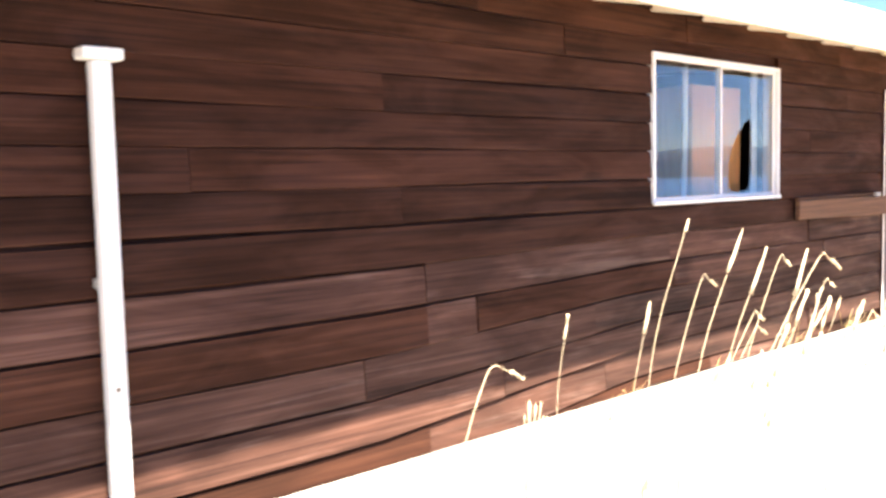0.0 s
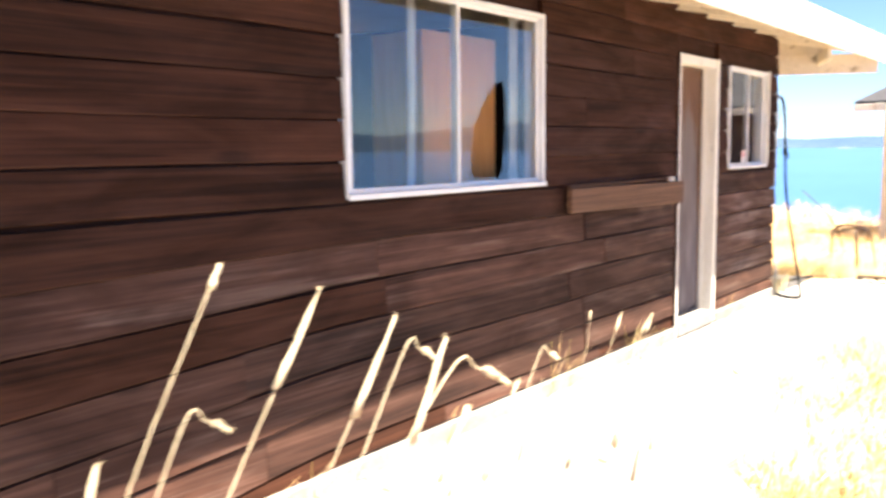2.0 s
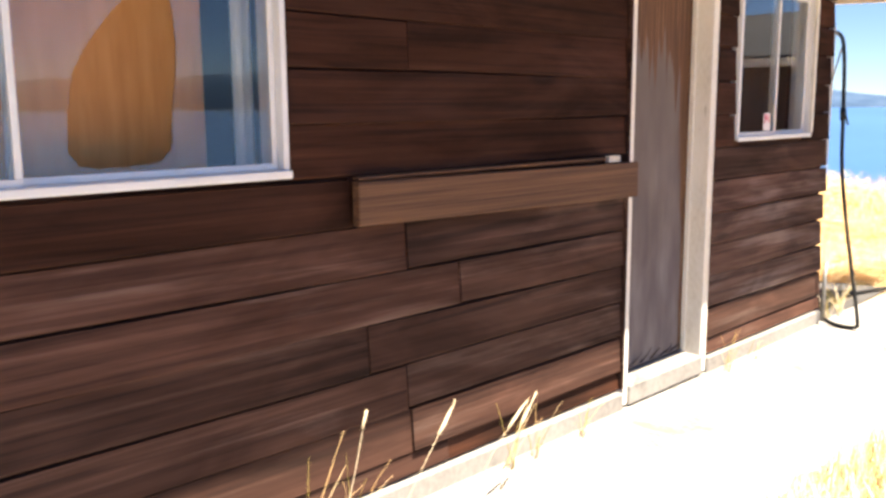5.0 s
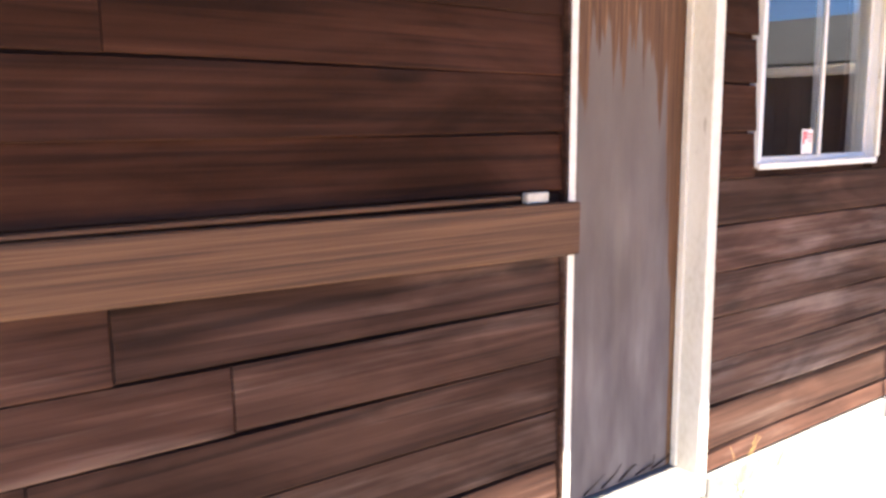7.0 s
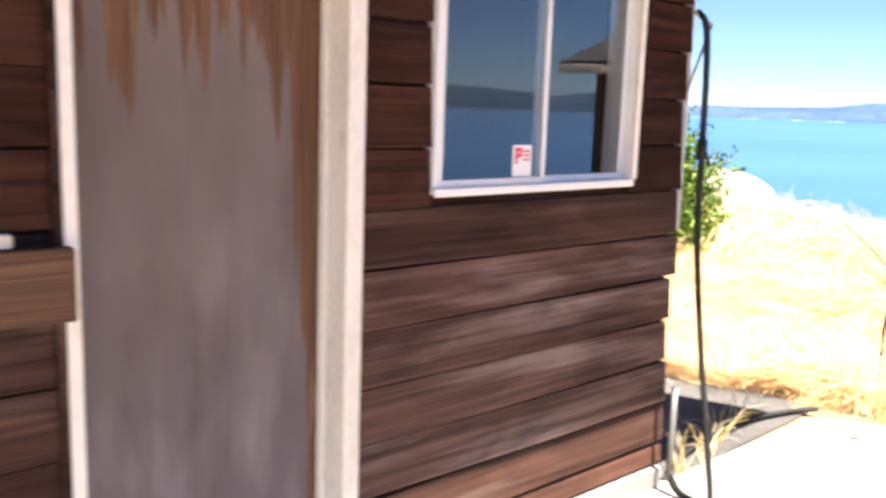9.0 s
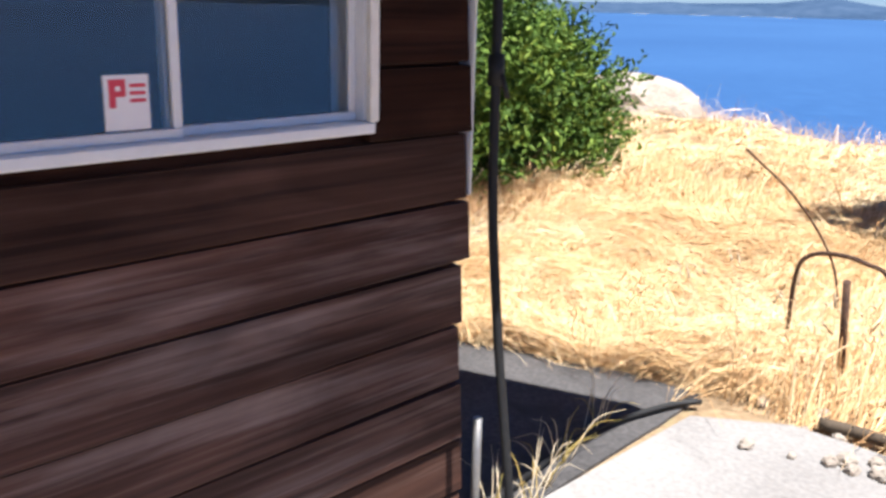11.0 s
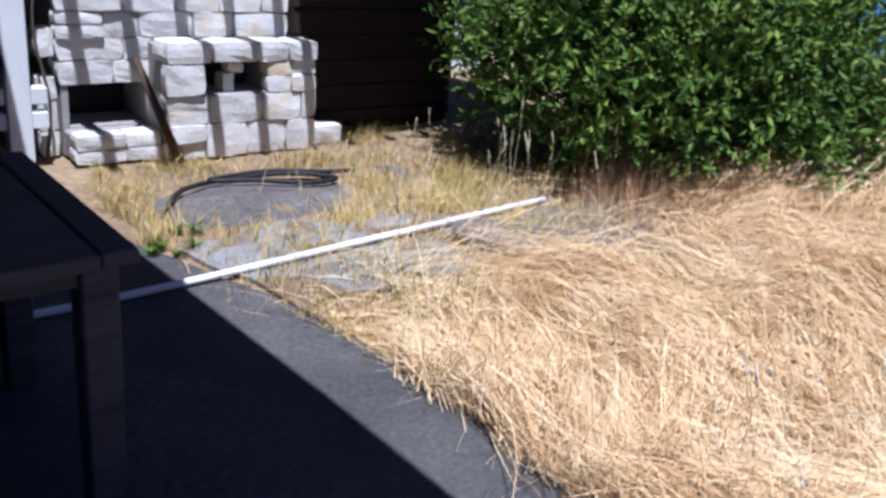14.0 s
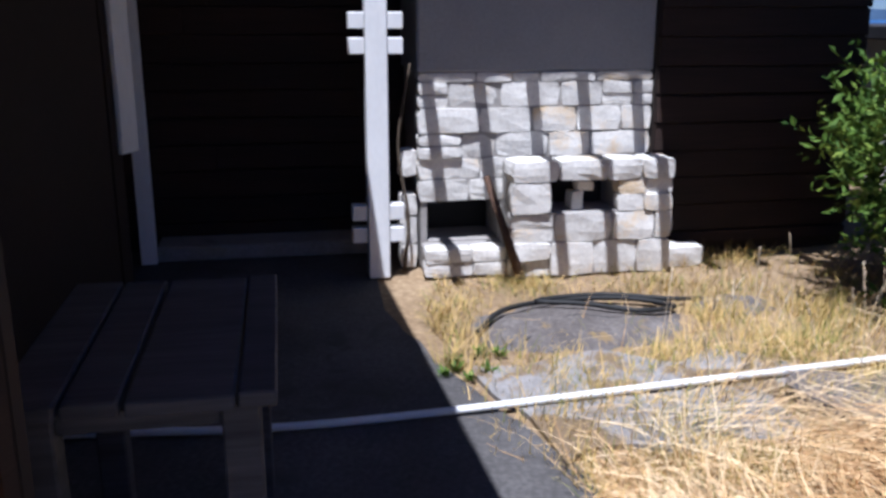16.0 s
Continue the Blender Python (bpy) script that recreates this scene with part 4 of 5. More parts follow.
grass("brown_grass", 5200, (-3.8, -1.2, 10.6, 13.2), 0.34, 0.45, 0.0034, M_BROWNGRASS, "reddish-brown dead stalks at the foot of the shrub", 15, by_shrub, 0.4, 1.6)
for k in range(7):
    rng = random.Random(900 + k)
    e = thing("green_weed", "small bright green weed in the dry ground", "weed", Matrix.Translation((-2.676 + rng.uniform(-0.16, 0.16), 9.254 + rng.uniform(-0.14, 0.14), -0.02)), group="green weeds by the patio")
    bm = bmesh.new()
    for j in range(26):
        d_ = Vector((rng.uniform(-1, 1), rng.uniform(-1, 1), rng.uniform(0.3, 1.3))).normalized() * rng.uniform(0.03, 0.085)
        side_ = d_.cross(Vector((0, 0, 1))).normalized() * 0.009
        vs_ = [bm.verts.new(p) for p in (d_ * 0.2, d_ * 0.65 + side_, d_, d_ * 0.65 - side_)]
        bm.faces.new(vs_)
    part("leaves", bm, M_LEAF, e)


# ---- weeds along the wall ----
def weed(base, tip, bow, head, seed, nod=0.0):
    """A dry stalk with a bristly seed head."""
    rng = random.Random(seed)
    e = thing("dry_weed", "dry straw-coloured grass stalk with a seed head by the wall", "weed", Matrix.Translation(base), group="weeds along the wall")
    t = Vector(tip) - Vector(base)
    mid = t * 0.55 + Vector((bow[0], bow[1], 0.12 * t.z))
    line = bend([Vector((0, 0, 0)), mid * 0.5 + Vector((0, 0, 0.02)), mid, t] + ([t + Vector((0.01, nod * 0.8, 0.008)), t + Vector((0.015, nod * 1.6, -0.35 * nod))] if nod else []), 5)
    part("stalk", tube(line, 0.0018, 5, 0.6), M_SEED, e)
    n_ = len(line)
    f0 = (n_ - 1) * (1 - head)
    k0 = int(f0)
    start = line[k0].lerp(line[min(k0 + 1, n_ - 1)], f0 - k0)
    axis = [start, start.lerp(line[-1], 0.5) if n_ - k0 < 4 else line[(k0 + n_) // 2], line[-1]] if n_ - k0 < 5 else [start] + line[k0 + 1:]
    bm = tube(bend(axis, 2) if len(axis) > 2 else axis, 0.0058, 6, 0.45)
    for v_ in bm.verts:
        v_.co += Vector((rng.uniform(-1, 1), rng.uniform(-1, 1), rng.uniform(-1, 1))) * 0.0035
    for p in axis:
        for _ in range(7):
            d_ = Vector((rng.uniform(-1, 1), rng.uniform(-1, 1), rng.uniform(0.1, 1.2))).normalized() * rng.uniform(0.006, 0.013)
            a = [bm.verts.new(p + Vector((0.001, 0, 0))), bm.verts.new(p - Vector((0.001, 0.001, 0))), bm.verts.new(p + d_)]
            bm.faces.new(a)
    part("seed_head", bm, M_SEED, e)
    if rng.random() < 0.6:
        bl = t.z * 0.3
        part("leaf_blade", tube(bend([Vector((0, 0, bl * 0.3)), Vector((0.02, rng.uniform(-0.05, 0.08), bl)), Vector((0.04, rng.uniform(-0.12, 0.15), bl * 0.9))], 4), 0.0022, 4, 0.2), M_STRAW, e)


stalks = [((1.46, 0.45), (1.418, 0.90, 1.30), 0.05, 0), ((1.62, 0.45), (1.62, 0.955, 1.266), 0.2, 0), ((1.58, 0.70), (1.60, 1.18, 1.18), 0.24, 0), ((1.66, 0.72), (1.69, 1.09, 1.13), 0.24, 0.05),
          ((1.80, 0.72), (1.83, 1.04, 1.19), 0.22, 0), ((1.82, 0.30), (1.93, 0.90, 1.16), 0.26, 0.10), ((1.57, 0.45), (1.62, 0.66, 1.09), 0.22, 0.05), ((1.10, 0.50), (1.08, 0.57, 0.93), 0.16, 0),
          ((1.41, 0.52), (1.42, 0.64, 1.00), 0.18, 0), ((1.62, -0.62), (1.55, -0.36, 0.91), 0.24, 0.09), ((1.90, 1.2), (2.0, 1.42, 1.07), 0.2, 0), ((1.95, 1.4), (2.05, 1.72, 1.02), 0.2, 0.05),
          ((1.75, 1.3), (1.84, 1.52, 0.95), 0.2, 0), ((1.65, 0.9), (1.78, 1.35, 0.98), 0.2, 0), ((1.58, 0.6), (1.66, 0.95, 0.93), 0.22, 0.04), ((1.70, 0.85), (1.76, 1.20, 1.02), 0.2, 0),
          ((1.85, 1.0), (1.95, 1.30, 0.92), 0.2, 0.04)]
for k, ((bx, by), tip, hd, nod) in enumerate(stalks):
    weed((bx, by, land_height(bx, by)), tip, (0.0, -0.05), hd * 0.6, k, nod)
for k in range(20):
    rng = random.Random(700 + k)
    bx, by = rng.uniform(1.45, 2.0), rng.uniform(0.45, 1.75)
    weed((bx, by, land_height(bx, by)), (bx + rng.uniform(-0.02, 0.10), by + rng.uniform(0.08, 0.42), rng.uniform(0.62, 1.0)), (0.0, rng.uniform(-0.06, 0.0)), 0.15, 700 + k, 0.05 if k % 4 == 0 else 0.0)
for k, (bx, by, h) in enumerate([(0.95, 0.45, 0.60), (1.30, 0.60, 0.66), (1.36, 0.66, 0.62), (1.45, 0.75, 0.6), (1.52, 0.83, 0.62)]):
    rng = random.Random(760 + k)
    e = thing("grass_tuft", "pale fluffy dry grass tuft beside the path", "grass tuft", Matrix.Translation((bx, by, land_height(bx, by))), group="fluffy tufts beside the path")
    for j in range(14):
        tip = Vector((rng.uniform(-0.06, 0.06), rng.uniform(-0.03, 0.10), h * rng.uniform(0.75, 1.0)))
        part("blade", tube(bend([(rng.uniform(-0.02, 0.02), rng.uniform(-0.03, 0.03), 0), tip * 0.55 + Vector((0, 0, 0.05)), tip], 4), 0.0022, 4, 0.8), M_SEED, e)
for k in range(34):
    rng = random.Random(800 + k)
    bx, by = rng.uniform(-0.5, 1.1), rng.uniform(10.5, 11.3)
    h = rng.uniform(0.22, 0.5)
    weed((bx, by, land_height(bx, by)), (bx + rng.uniform(-0.22, 0.12), by + rng.uniform(-0.18, 0.12), land_height(bx, by) + h), (rng.uniform(-0.03, 0.03), 0.0), 0.14, 800 + k, 0.05 if k % 3 == 0 else 0.0)
for k, (y0, y1, z1, hd) in enumerate([(4.52, 4.84, 0.48, 0.2), (4.92, 5.24, 0.38, 0.2), (4.30, 4.43, 0.55, 0.1), (5.1, 5.3, 0.4, 0.25)]):
    weed((0.28, y0, 0.0), (0.30, y1, z1), (0.02, -0.04 * (k % 2)), hd, 60 + k)
for k in range(26):
    rng = random.Random(300 + k)
    g = uw(rng.uniform(1.7, 2.75), rng.uniform(2.3, 4.1))
    z = land_height(g.x, g.y)
    h = rng.uniform(0.28, 0.6)
    weed((g.x, g.y, z), (g.x + rng.uniform(-0.08, 0.1), g.y + rng.uniform(-0.1, 0.1), z + h), (rng.uniform(-0.03, 0.03), 0.0), 0.22, 300 + k)
weed((-1.80, 11.05, -0.02), (-1.82, 10.97, 0.674), (0.01, 0.02), 0.12, 333)
for k, (gx, gy) in enumerate([(-0.02, 9.25), (-0.10, 9.45), (0.05, 9.1), (-0.16, 9.75), (0.02, 8.95)]):
    rng = random.Random(500 + k)
    e = thing("grass_tuft", "pale dry grass tuft growing in the paving gap at the corner", "grass tuft", Matrix.Translation((gx, gy, -0.01)), group="tufts at the corner")
    for j in range(9):
        tip = Vector((rng.uniform(-0.18, 0.12), rng.uniform(-0.1, 0.25), rng.uniform(0.05, 0.22)))
        part("blade", tube(bend([(rng.uniform(-0.03, 0.03), rng.uniform(-0.04, 0.04), 0), tip * 0.5 + Vector((0, 0, 0.06)), tip], 4), 0.0026, 4, 0.25), M_SEED if j % 3 else M_GREENGRASS, e)
grass_clump = [(4.33, 0.50, 5), (4.52, 0.45, 6), (5.38, 0.42, 8), (5.55, 0.35, 6), (2.35, 0.26, 12), (2.1, 0.2, 8), (4.15, 0.2, 5), (5.9, 0.2, 5), (7.3, 0.28, 6), (7.6, 0.2, 4), (3.3, 0.24, 8)]
for k, (y, h, n_) in enumerate(grass_clump):
    rng = random.Random(100 + k)
    e = thing("grass_tuft", "sparse dry grass tuft at the foot of the wall", "grass tuft", Matrix.Translation((0.10, y, 0)), group="tufts along the wall")
    for j in range(n_):
        tip = Vector((rng.uniform(-0.05, 0.12), rng.uniform(-0.12, 0.22), h * rng.uniform(0.35, 0.8)))
        part("blade", tube(bend([(rng.uniform(-0.03, 0.03), rng.uniform(-0.04, 0.04), 0), tip * 0.55 + Vector((0, 0, 0.03)), tip], 4), 0.0021, 4, 0.25), M_STRAW if j % 3 else M_GREENGRASS, e)

# ---- downpipe ----
dp = thing("downpipe", "white square metal downpipe fixed to the wall with a flared top", "downpipe")
part("pipe", boxed((0.035, -0.900, 0.04), (0.098, -0.828, 1.945), 0.008), M_DOWNPIPE, dp)
part("collar", boxed((0.026, -0.940, 1.9455), (0.125, -0.79, 1.988), 0.006), M_DOWNPIPE, dp)
part("bracket", boxed((0.0, -0.91, 1.10), (0.034, -0.82, 1.14), 0.003), M_METAL, dp)
part("screw", tube([(0.096, -0.866, 0.72), (0.102, -0.866, 0.72)], 0.008, 8), M_RUST, dp)

# ---- hose and bracket at the corner ----
hb = thing("hose_bracket", "bent grey metal hose bracket on the house corner", "bracket")
part("arm", tube([(0.02, 8.76, 1.98), (0.05, 8.86, 1.93)], 0.007, 6), M_METAL, hb)
part("brace", tube([(0.05, 8.86, 1.93), (0.02, 8.765, 1.66)], 0.006, 6), M_METAL, hb)
part("plate", boxed((-0.035, 8.784, 1.10), (0.018, 8.792, 2.02), 0.002), M_ALU, hb)
hose = thing("garden_hose", "black rubber hose hanging down from the corner bracket to the ground", "hose")
part("tube", tube(bend([(0.02, 8.80, 1.98), (0.06, 8.80, 1.93), (0.085, 8.79, 1.78), (0.105, 8.775, 1.45), (0.125, 8.76, 1.10), (0.18, 8.74, 0.75), (0.25, 8.72, 0.40), (0.31, 8.71, 0.08), (0.29, 8.725, 0.02),
                        (0.17, 8.74, 0.014), (0.06, 8.83, 0.015), (-0.03, 8.95, 0.02), (-0.10, 9.3, 0.016), (-0.14, 9.7, 0.016), (-0.06, 10.1, 0.016), (0.02, 10.25, 0.02)], 8), 0.013, 8), M_HOSE, hose)
part("coupling", tube([(0.103, 8.777, 1.48), (0.108, 8.772, 1.40)], 0.021, 8), M_HOSE, hose)
part("nozzle", tube([(0.124, 8.775, 1.43), (0.134, 8.79, 1.37)], 0.007, 6), M_HOSE, hose)
conduit = thing("grey_conduit", "short grey upright pipe stub at the house corner", "pipe")
part("pipe", tube([(0.03, 8.84, 0.0), (0.03, 8.84, 0.42)], 0.014, 8), M_METAL, conduit)

# ---- porch things ----
post = thing("porch_post", "white painted square porch post with short cross blocks", "post", PORCH)
part("shaft", boxed((1.065, 3.80, 0.0), (1.195, 3.93, 2.45), 0.006), M_POST, post)
for z in (0.225, 0.365, 1.36, 1.505):
    part("block", boxed((0.97, 3.82, z), (1.063, 3.91, z + 0.095), 0.005), M_POST, post)
    part("block", boxed((1.197, 3.82, z), (1.29, 3.91, z + 0.095), 0.005), M_POST, post)

table = thing("plank_table", "weathered grey wooden plank table on stout legs", "table", PORCH @ Matrix.Translation((0.08, -0.03, 0)))
w0, w1, u0, u1 = -0.18, 0.45, 0.52, 1.48
for k, (a, b) in enumerate(((-0.18, -0.035), (-0.025, 0.10), (0.115, 0.355), (0.362, 0.45))):
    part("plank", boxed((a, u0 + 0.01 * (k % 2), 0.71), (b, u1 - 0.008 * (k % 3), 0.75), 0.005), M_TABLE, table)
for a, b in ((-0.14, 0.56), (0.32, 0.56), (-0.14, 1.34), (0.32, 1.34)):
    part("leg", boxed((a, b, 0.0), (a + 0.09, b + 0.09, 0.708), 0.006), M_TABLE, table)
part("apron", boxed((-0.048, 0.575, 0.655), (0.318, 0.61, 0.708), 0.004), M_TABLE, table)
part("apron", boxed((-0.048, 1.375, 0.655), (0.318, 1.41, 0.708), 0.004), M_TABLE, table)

strap = thing("white_pipe", "long thin white plastic pipe lying across the patio", "pipe")
part("tube", tube(bend([uw(1.93, -0.8, 0.02), uw(1.87, -0.12, 0.02), uw(1.81, 0.46, 0.018), uw(1.83, 1.14, 0.018), uw(1.90, 2.3, 0.035), uw(2.0, 3.56, 0.04)], 6), 0.017, 8), M_STRAP, strap)

# ---- stone chimney ----
chim = thing("stone_chimney", "outdoor chimney of pale rough stones with a low fireplace hearth", "chimney", PORCH)
part("upper_core", boxed((1.42, 4.012, 0.432), (2.92, 4.74, 1.24)), M_MORTAR, chim)
part("lower_core", boxed((1.932, 4.012, 0.0), (2.92, 4.74, 0.43)), M_MORTAR, chim)
part("firebox_floor", boxed((1.42, 4.012, 0.0), (1.93, 4.74, 0.17)), M_MORTAR, chim)
part("firebox_back", boxed((1.42, 4.40, 0.172), (1.93, 4.74, 0.43)), M_MORTAR, chim)
part("firebox_cheek", boxed((1.42, 4.012, 0.172), (1.46, 4.398, 0.43)), M_MORTAR, chim)
part("stucco_shaft", boxed((1.40, 4.0, 1.241), (2.94, 4.74, 3.6), 0.012), M_STUCCO, chim, "smooth grey rendered upper shaft")
bm = bmesh.new()
box(bm, (1.95, 3.675, 0.0), (2.94, 4.010, 0.40))
box(bm, (1.95, 3.675, 0.40), (2.16, 4.010, 0.68))
box(bm, (2.62, 3.675, 0.40), (2.94, 4.010, 0.68))
box(bm, (2.16, 3.675, 0.62), (2.62, 4.010, 0.68))
part("hearth_core", bm, M_MORTAR, chim)
# Black sheets stand in for the deep shade of both openings.
part("soot_lining", boxed((2.161, 4.0, 0.401), (2.619, 4.009, 0.619)), M_HOSE, chim, "black sheet for the shade inside the hearth opening")
part("soot_lining", boxed((1.461, 4.37, 0.171), (1.929, 4.399, 0.429)), M_HOSE, chim, "black sheet for the shade inside the firebox")
part("base_core", boxed((1.42, 3.755, 0.0), (1.94, 4.010, 0.165), 0.01), M_MORTAR, chim)


def stone_mesh(x0, x1, z0, z1, y_face, depth, seed):
    bm = bmesh.new()
    bmesh.ops.create_cube(bm, size=1.0)
    bmesh.ops.subdivide_edges(bm, edges=bm.edges[:], cuts=2, use_grid_fill=True)
    for v_ in bm.verts:
        c = v_.co.copy()
        r = 1.0 - 0.07 * (abs(c.x * c.z) * 4) ** 2
        p = Vector((c.x * r, c.y, c.z * r))
        bulge = -0.03 * (1 - 4 * c.x * c.x) * (1 - 4 * c.z * c.z) if c.y < -0.4 else 0.0
        q = Vector((x0 + (p.x + 0.5) * (x1 - x0), y_face + (p.y + 0.5) * depth, z0 + (p.z + 0.5) * (z1 - z0)))
        q.y += bulge * depth * 1.5
        n3 = noise.noise_vector(q * 9 + Vector((seed, seed, 0)))
        q += Vector((n3.x * 0.013, n3.y * (0.011 if c.y < -0.3 else 0.0), n3.z * 0.011))
        v_.co = q
    for f_ in bm.faces:
        f_.smooth = False
    return bm


def rubble(x0, x1, z0, z1, y_face, depth, seed, h=(0.11, 0.19), wdt=(0.15, 0.34), skip=None):
    rng = random.Random(seed)
    z = z0
    while z < z1 - 0.04:
        hh = min(rng.uniform(*h), z1 - z)
        if z1 - z - hh < 0.06:
            hh = z1 - z
        x = x0
        while x < x1 - 0.03:
            ww = min(rng.uniform(*wdt), x1 - x)
            if x1 - x - ww < 0.09:
                ww = x1 - x
            split = rng.random() < 0.3 and hh > 0.14
            for zz0, zz1 in (((z, z + hh * 0.5), (z + hh * 0.5, z + hh)) if split else ((z, z + hh),)):
                if not (skip and skip((x + ww / 2), (zz0 + zz1) / 2)):
                    part("stone", stone_mesh(x + 0.003, x + ww - 0.003, zz0 + 0.003, zz1 - 0.003, y_face + rng.uniform(-0.015, 0.012), depth, rng.random() * 40), M_STONE, chim)
            x += ww
        z += hh


rubble(1.40, 2.94, 0.43, 1.24, 4.0, 0.10, 21, h=(0.13, 0.21), wdt=(0.17, 0.40), skip=lambda x, z: x > 1.93 and z < 0.66)
rubble(1.92, 2.97, 0.0, 0.40, 3.66, 0.10, 22, h=(0.15, 0.22), wdt=(0.24, 0.38))
rubble(1.92, 2.17, 0.40, 0.60, 3.66, 0.10, 23, h=(0.18, 0.2), wdt=(0.12, 0.2))
rubble(2.61, 2.97, 0.40, 0.60, 3.66, 0.10, 26, h=(0.09, 0.11), wdt=(0.16, 0.2))
rubble(1.92, 2.97, 0.60, 0.73, 3.66, 0.20, 27, h=(0.12, 0.14), wdt=(0.2, 0.34))
rubble(1.40, 1.92, 0.0, 0.18, 3.74, 0.12, 24, h=(0.17, 0.19), wdt=(0.24, 0.32))
rubble(2.98, 3.24, 0.0, 0.14, 3.72, 0.14, 25, h=(0.13, 0.15), wdt=(0.24, 0.3))
part("stone", stone_mesh(2.33, 2.41, 0.405, 0.52, 3.74, 0.10, 3.0), M_STONE, chim, "loose pale brick in the hearth")
part("stone", stone_mesh(2.37, 2.47, 0.525, 0.58, 3.74, 0.10, 4.0), M_STONE, chim, "loose pale brick in the hearth")
for z0_, z1_ in ((0.0, 0.15), (0.155, 0.34), (0.345, 0.48), (0.60, 0.76)):
    part("stone", stone_mesh(1.29, 1.397, z0_, z1_, 4.02, 0.13, 50 * z0_), M_STONE, chim)
stake = thing("wooden_stake", "dark weathered stake leaning against the chimney", "stake")
part("wood", tube([uw(3.60, 1.98, 0.0), uw(3.82, 1.80, 0.62)], 0.034, 7, 0.6), M_RUST, stake)
stem = thing("dead_vine", "dead brown vine stem beside the chimney", "vine")
part("stem", tube(bend([uw(3.95, 1.30, 0.0), uw(3.93, 1.33, 0.35), uw(3.95, 1.27, 0.8), uw(3.97, 1.35, 1.3)], 6), 0.012, 6, 0.5), M_TWIG, stem)

# flat cover and old hoses before the hearth
def ground_slab(u0, w0, ru, rw, seed, label):
    cov = thing("ground_cover_slab", label, "slab")
    bm = bmesh.new()
    ring = []
    for k in range(40):
        t = k / 40 * math.tau
        r = 1 + 0.22 * noise.noise(Vector((math.cos(t) * 2.2, math.sin(t) * 2.2, seed))) + 0.10 * noise.noise(Vector((math.cos(t) * 7, math.sin(t) * 7, seed)))
        ring.append(bm.verts.new(uw(u0 + ru * math.cos(t) * r, w0 + rw * math.sin(t) * r, -0.02 + 0.012 * noise.noise(Vector((t * 3, seed, 0))))))
    mid = [bm.verts.new(uw(0, 0, 0) + (v_.co - uw(u0, w0, 0)) * 0.55 + uw(u0, w0, 0) - uw(0, 0, 0)) for v_ in ring]
    for v_ in mid:
        v_.co.z = 0.022 + 0.014 * noise.noise(v_.co * 6)
    top = bm.verts.new(uw(u0, w0, 0.034))
    for k in range(40):
        n_ = (k + 1) % 40
        bm.faces.new((ring[k], ring[n_], mid[n_], mid[k]))
        bm.faces.new((mid[k], mid[n_], top))
    bmesh.ops.recalc_face_normals(bm, faces=bm.faces)
    part("slab", bm, M_OLDSLAB, cov)
    bm = tube(bend([uw(u0 - ru * 0.5, w0 - rw * 0.6, 0.0), uw(u0 + ru * 0.1, w0 - rw * 0.1, 0.026), uw(u0 - ru * 0.05, w0 + rw * 0.3, 0.022), uw(u0 + ru * 0.45, w0 + rw * 0.7, 0.0)], 6), 0.008, 5)
    part("crack", bm, M_HOSE, cov, "dark crack across the slab")


ground_slab(2.80, 2.10, 0.40, 0.62, 3.0, "cracked rough grey slab flush with weedy ground")
ground_slab(2.95, 3.05, 0.22, 0.26, 7.0, "small broken grey slab in the weeds")
slab("pavement_dark", wobble([p_(1.15, 2.80), p_(1.80, 2.75), p_(1.88, 3.5), p_(1.70, 4.25), p_(1.25, 4.2), p_(1.05, 3.5), p_(1.15, 2.82)], 0.22, 0.06)[:-1],
     "dark bare worn paving between dry grass and shrub", M_OLDSLAB, top=0.05, depth=0.12)
oh = thing("old_hose", "loops of old black hose lying on the slab", "hose")
part("tube", tube(bend([uw(2.70, 1.50, 0.02), uw(2.96, 1.70, 0.04), uw(3.10, 2.02, 0.03), uw(3.08, 2.42, 0.03), uw(2.90, 2.66, 0.03), uw(2.80, 2.42, 0.05), uw(2.95, 2.15, 0.055), uw(3.07, 1.92, 0.045), uw(3.12, 2.30, 0.045), uw(2.99, 2.68, 0.04), uw(3.02, 2.88, 0.02)], 8), 0.015, 7), M_HOSE, oh)

# ---- rods, pipes and stones in the grass ----
rod = thing("bent_rod", "thin rusty rod sticking out of the dry grass", "rod")
part("rod", tube(bend([(0.02, 11.71, 0.0), (-0.03, 11.63, 0.35), (-0.18, 11.45, 0.68), (-0.40, 11.26, 0.94)], 6), 0.0075, 6, 0.7), M_RUST, rod)
arch = thing("wire_arch", "bent black pipe arching out of the grass", "pipe")
part("pipe", tube(bend([(0.02, 11.05, 0.0), (0.02, 11.05, 0.40), (0.06, 11.06, 0.51), (0.16, 11.07, 0.545), (0.30, 11.09, 0.53), (0.42, 11.13, 0.44), (0.5, 11.16, 0.0)], 6), 0.011, 7), M_RUST, arch)
stub = thing("short_iron_post", "short dark iron pipe post standing in the grass", "post")
part("pipe", tube([(0.34, 10.92, -0.05), (0.34, 10.80, 0.512)], 0.017, 8), M_RUST, stub)
log = thing("rotten_edging", "dark rotten timber edging at the end of the path", "timber")
part("wood", tube(bend([(0.45, 10.42, 0.02), (0.62, 10.44, 0.03), (0.85, 10.45, 0.02), (1.02, 10.40, 0.02)], 4), 0.028, 7, 0.8), M_TWIG, log)


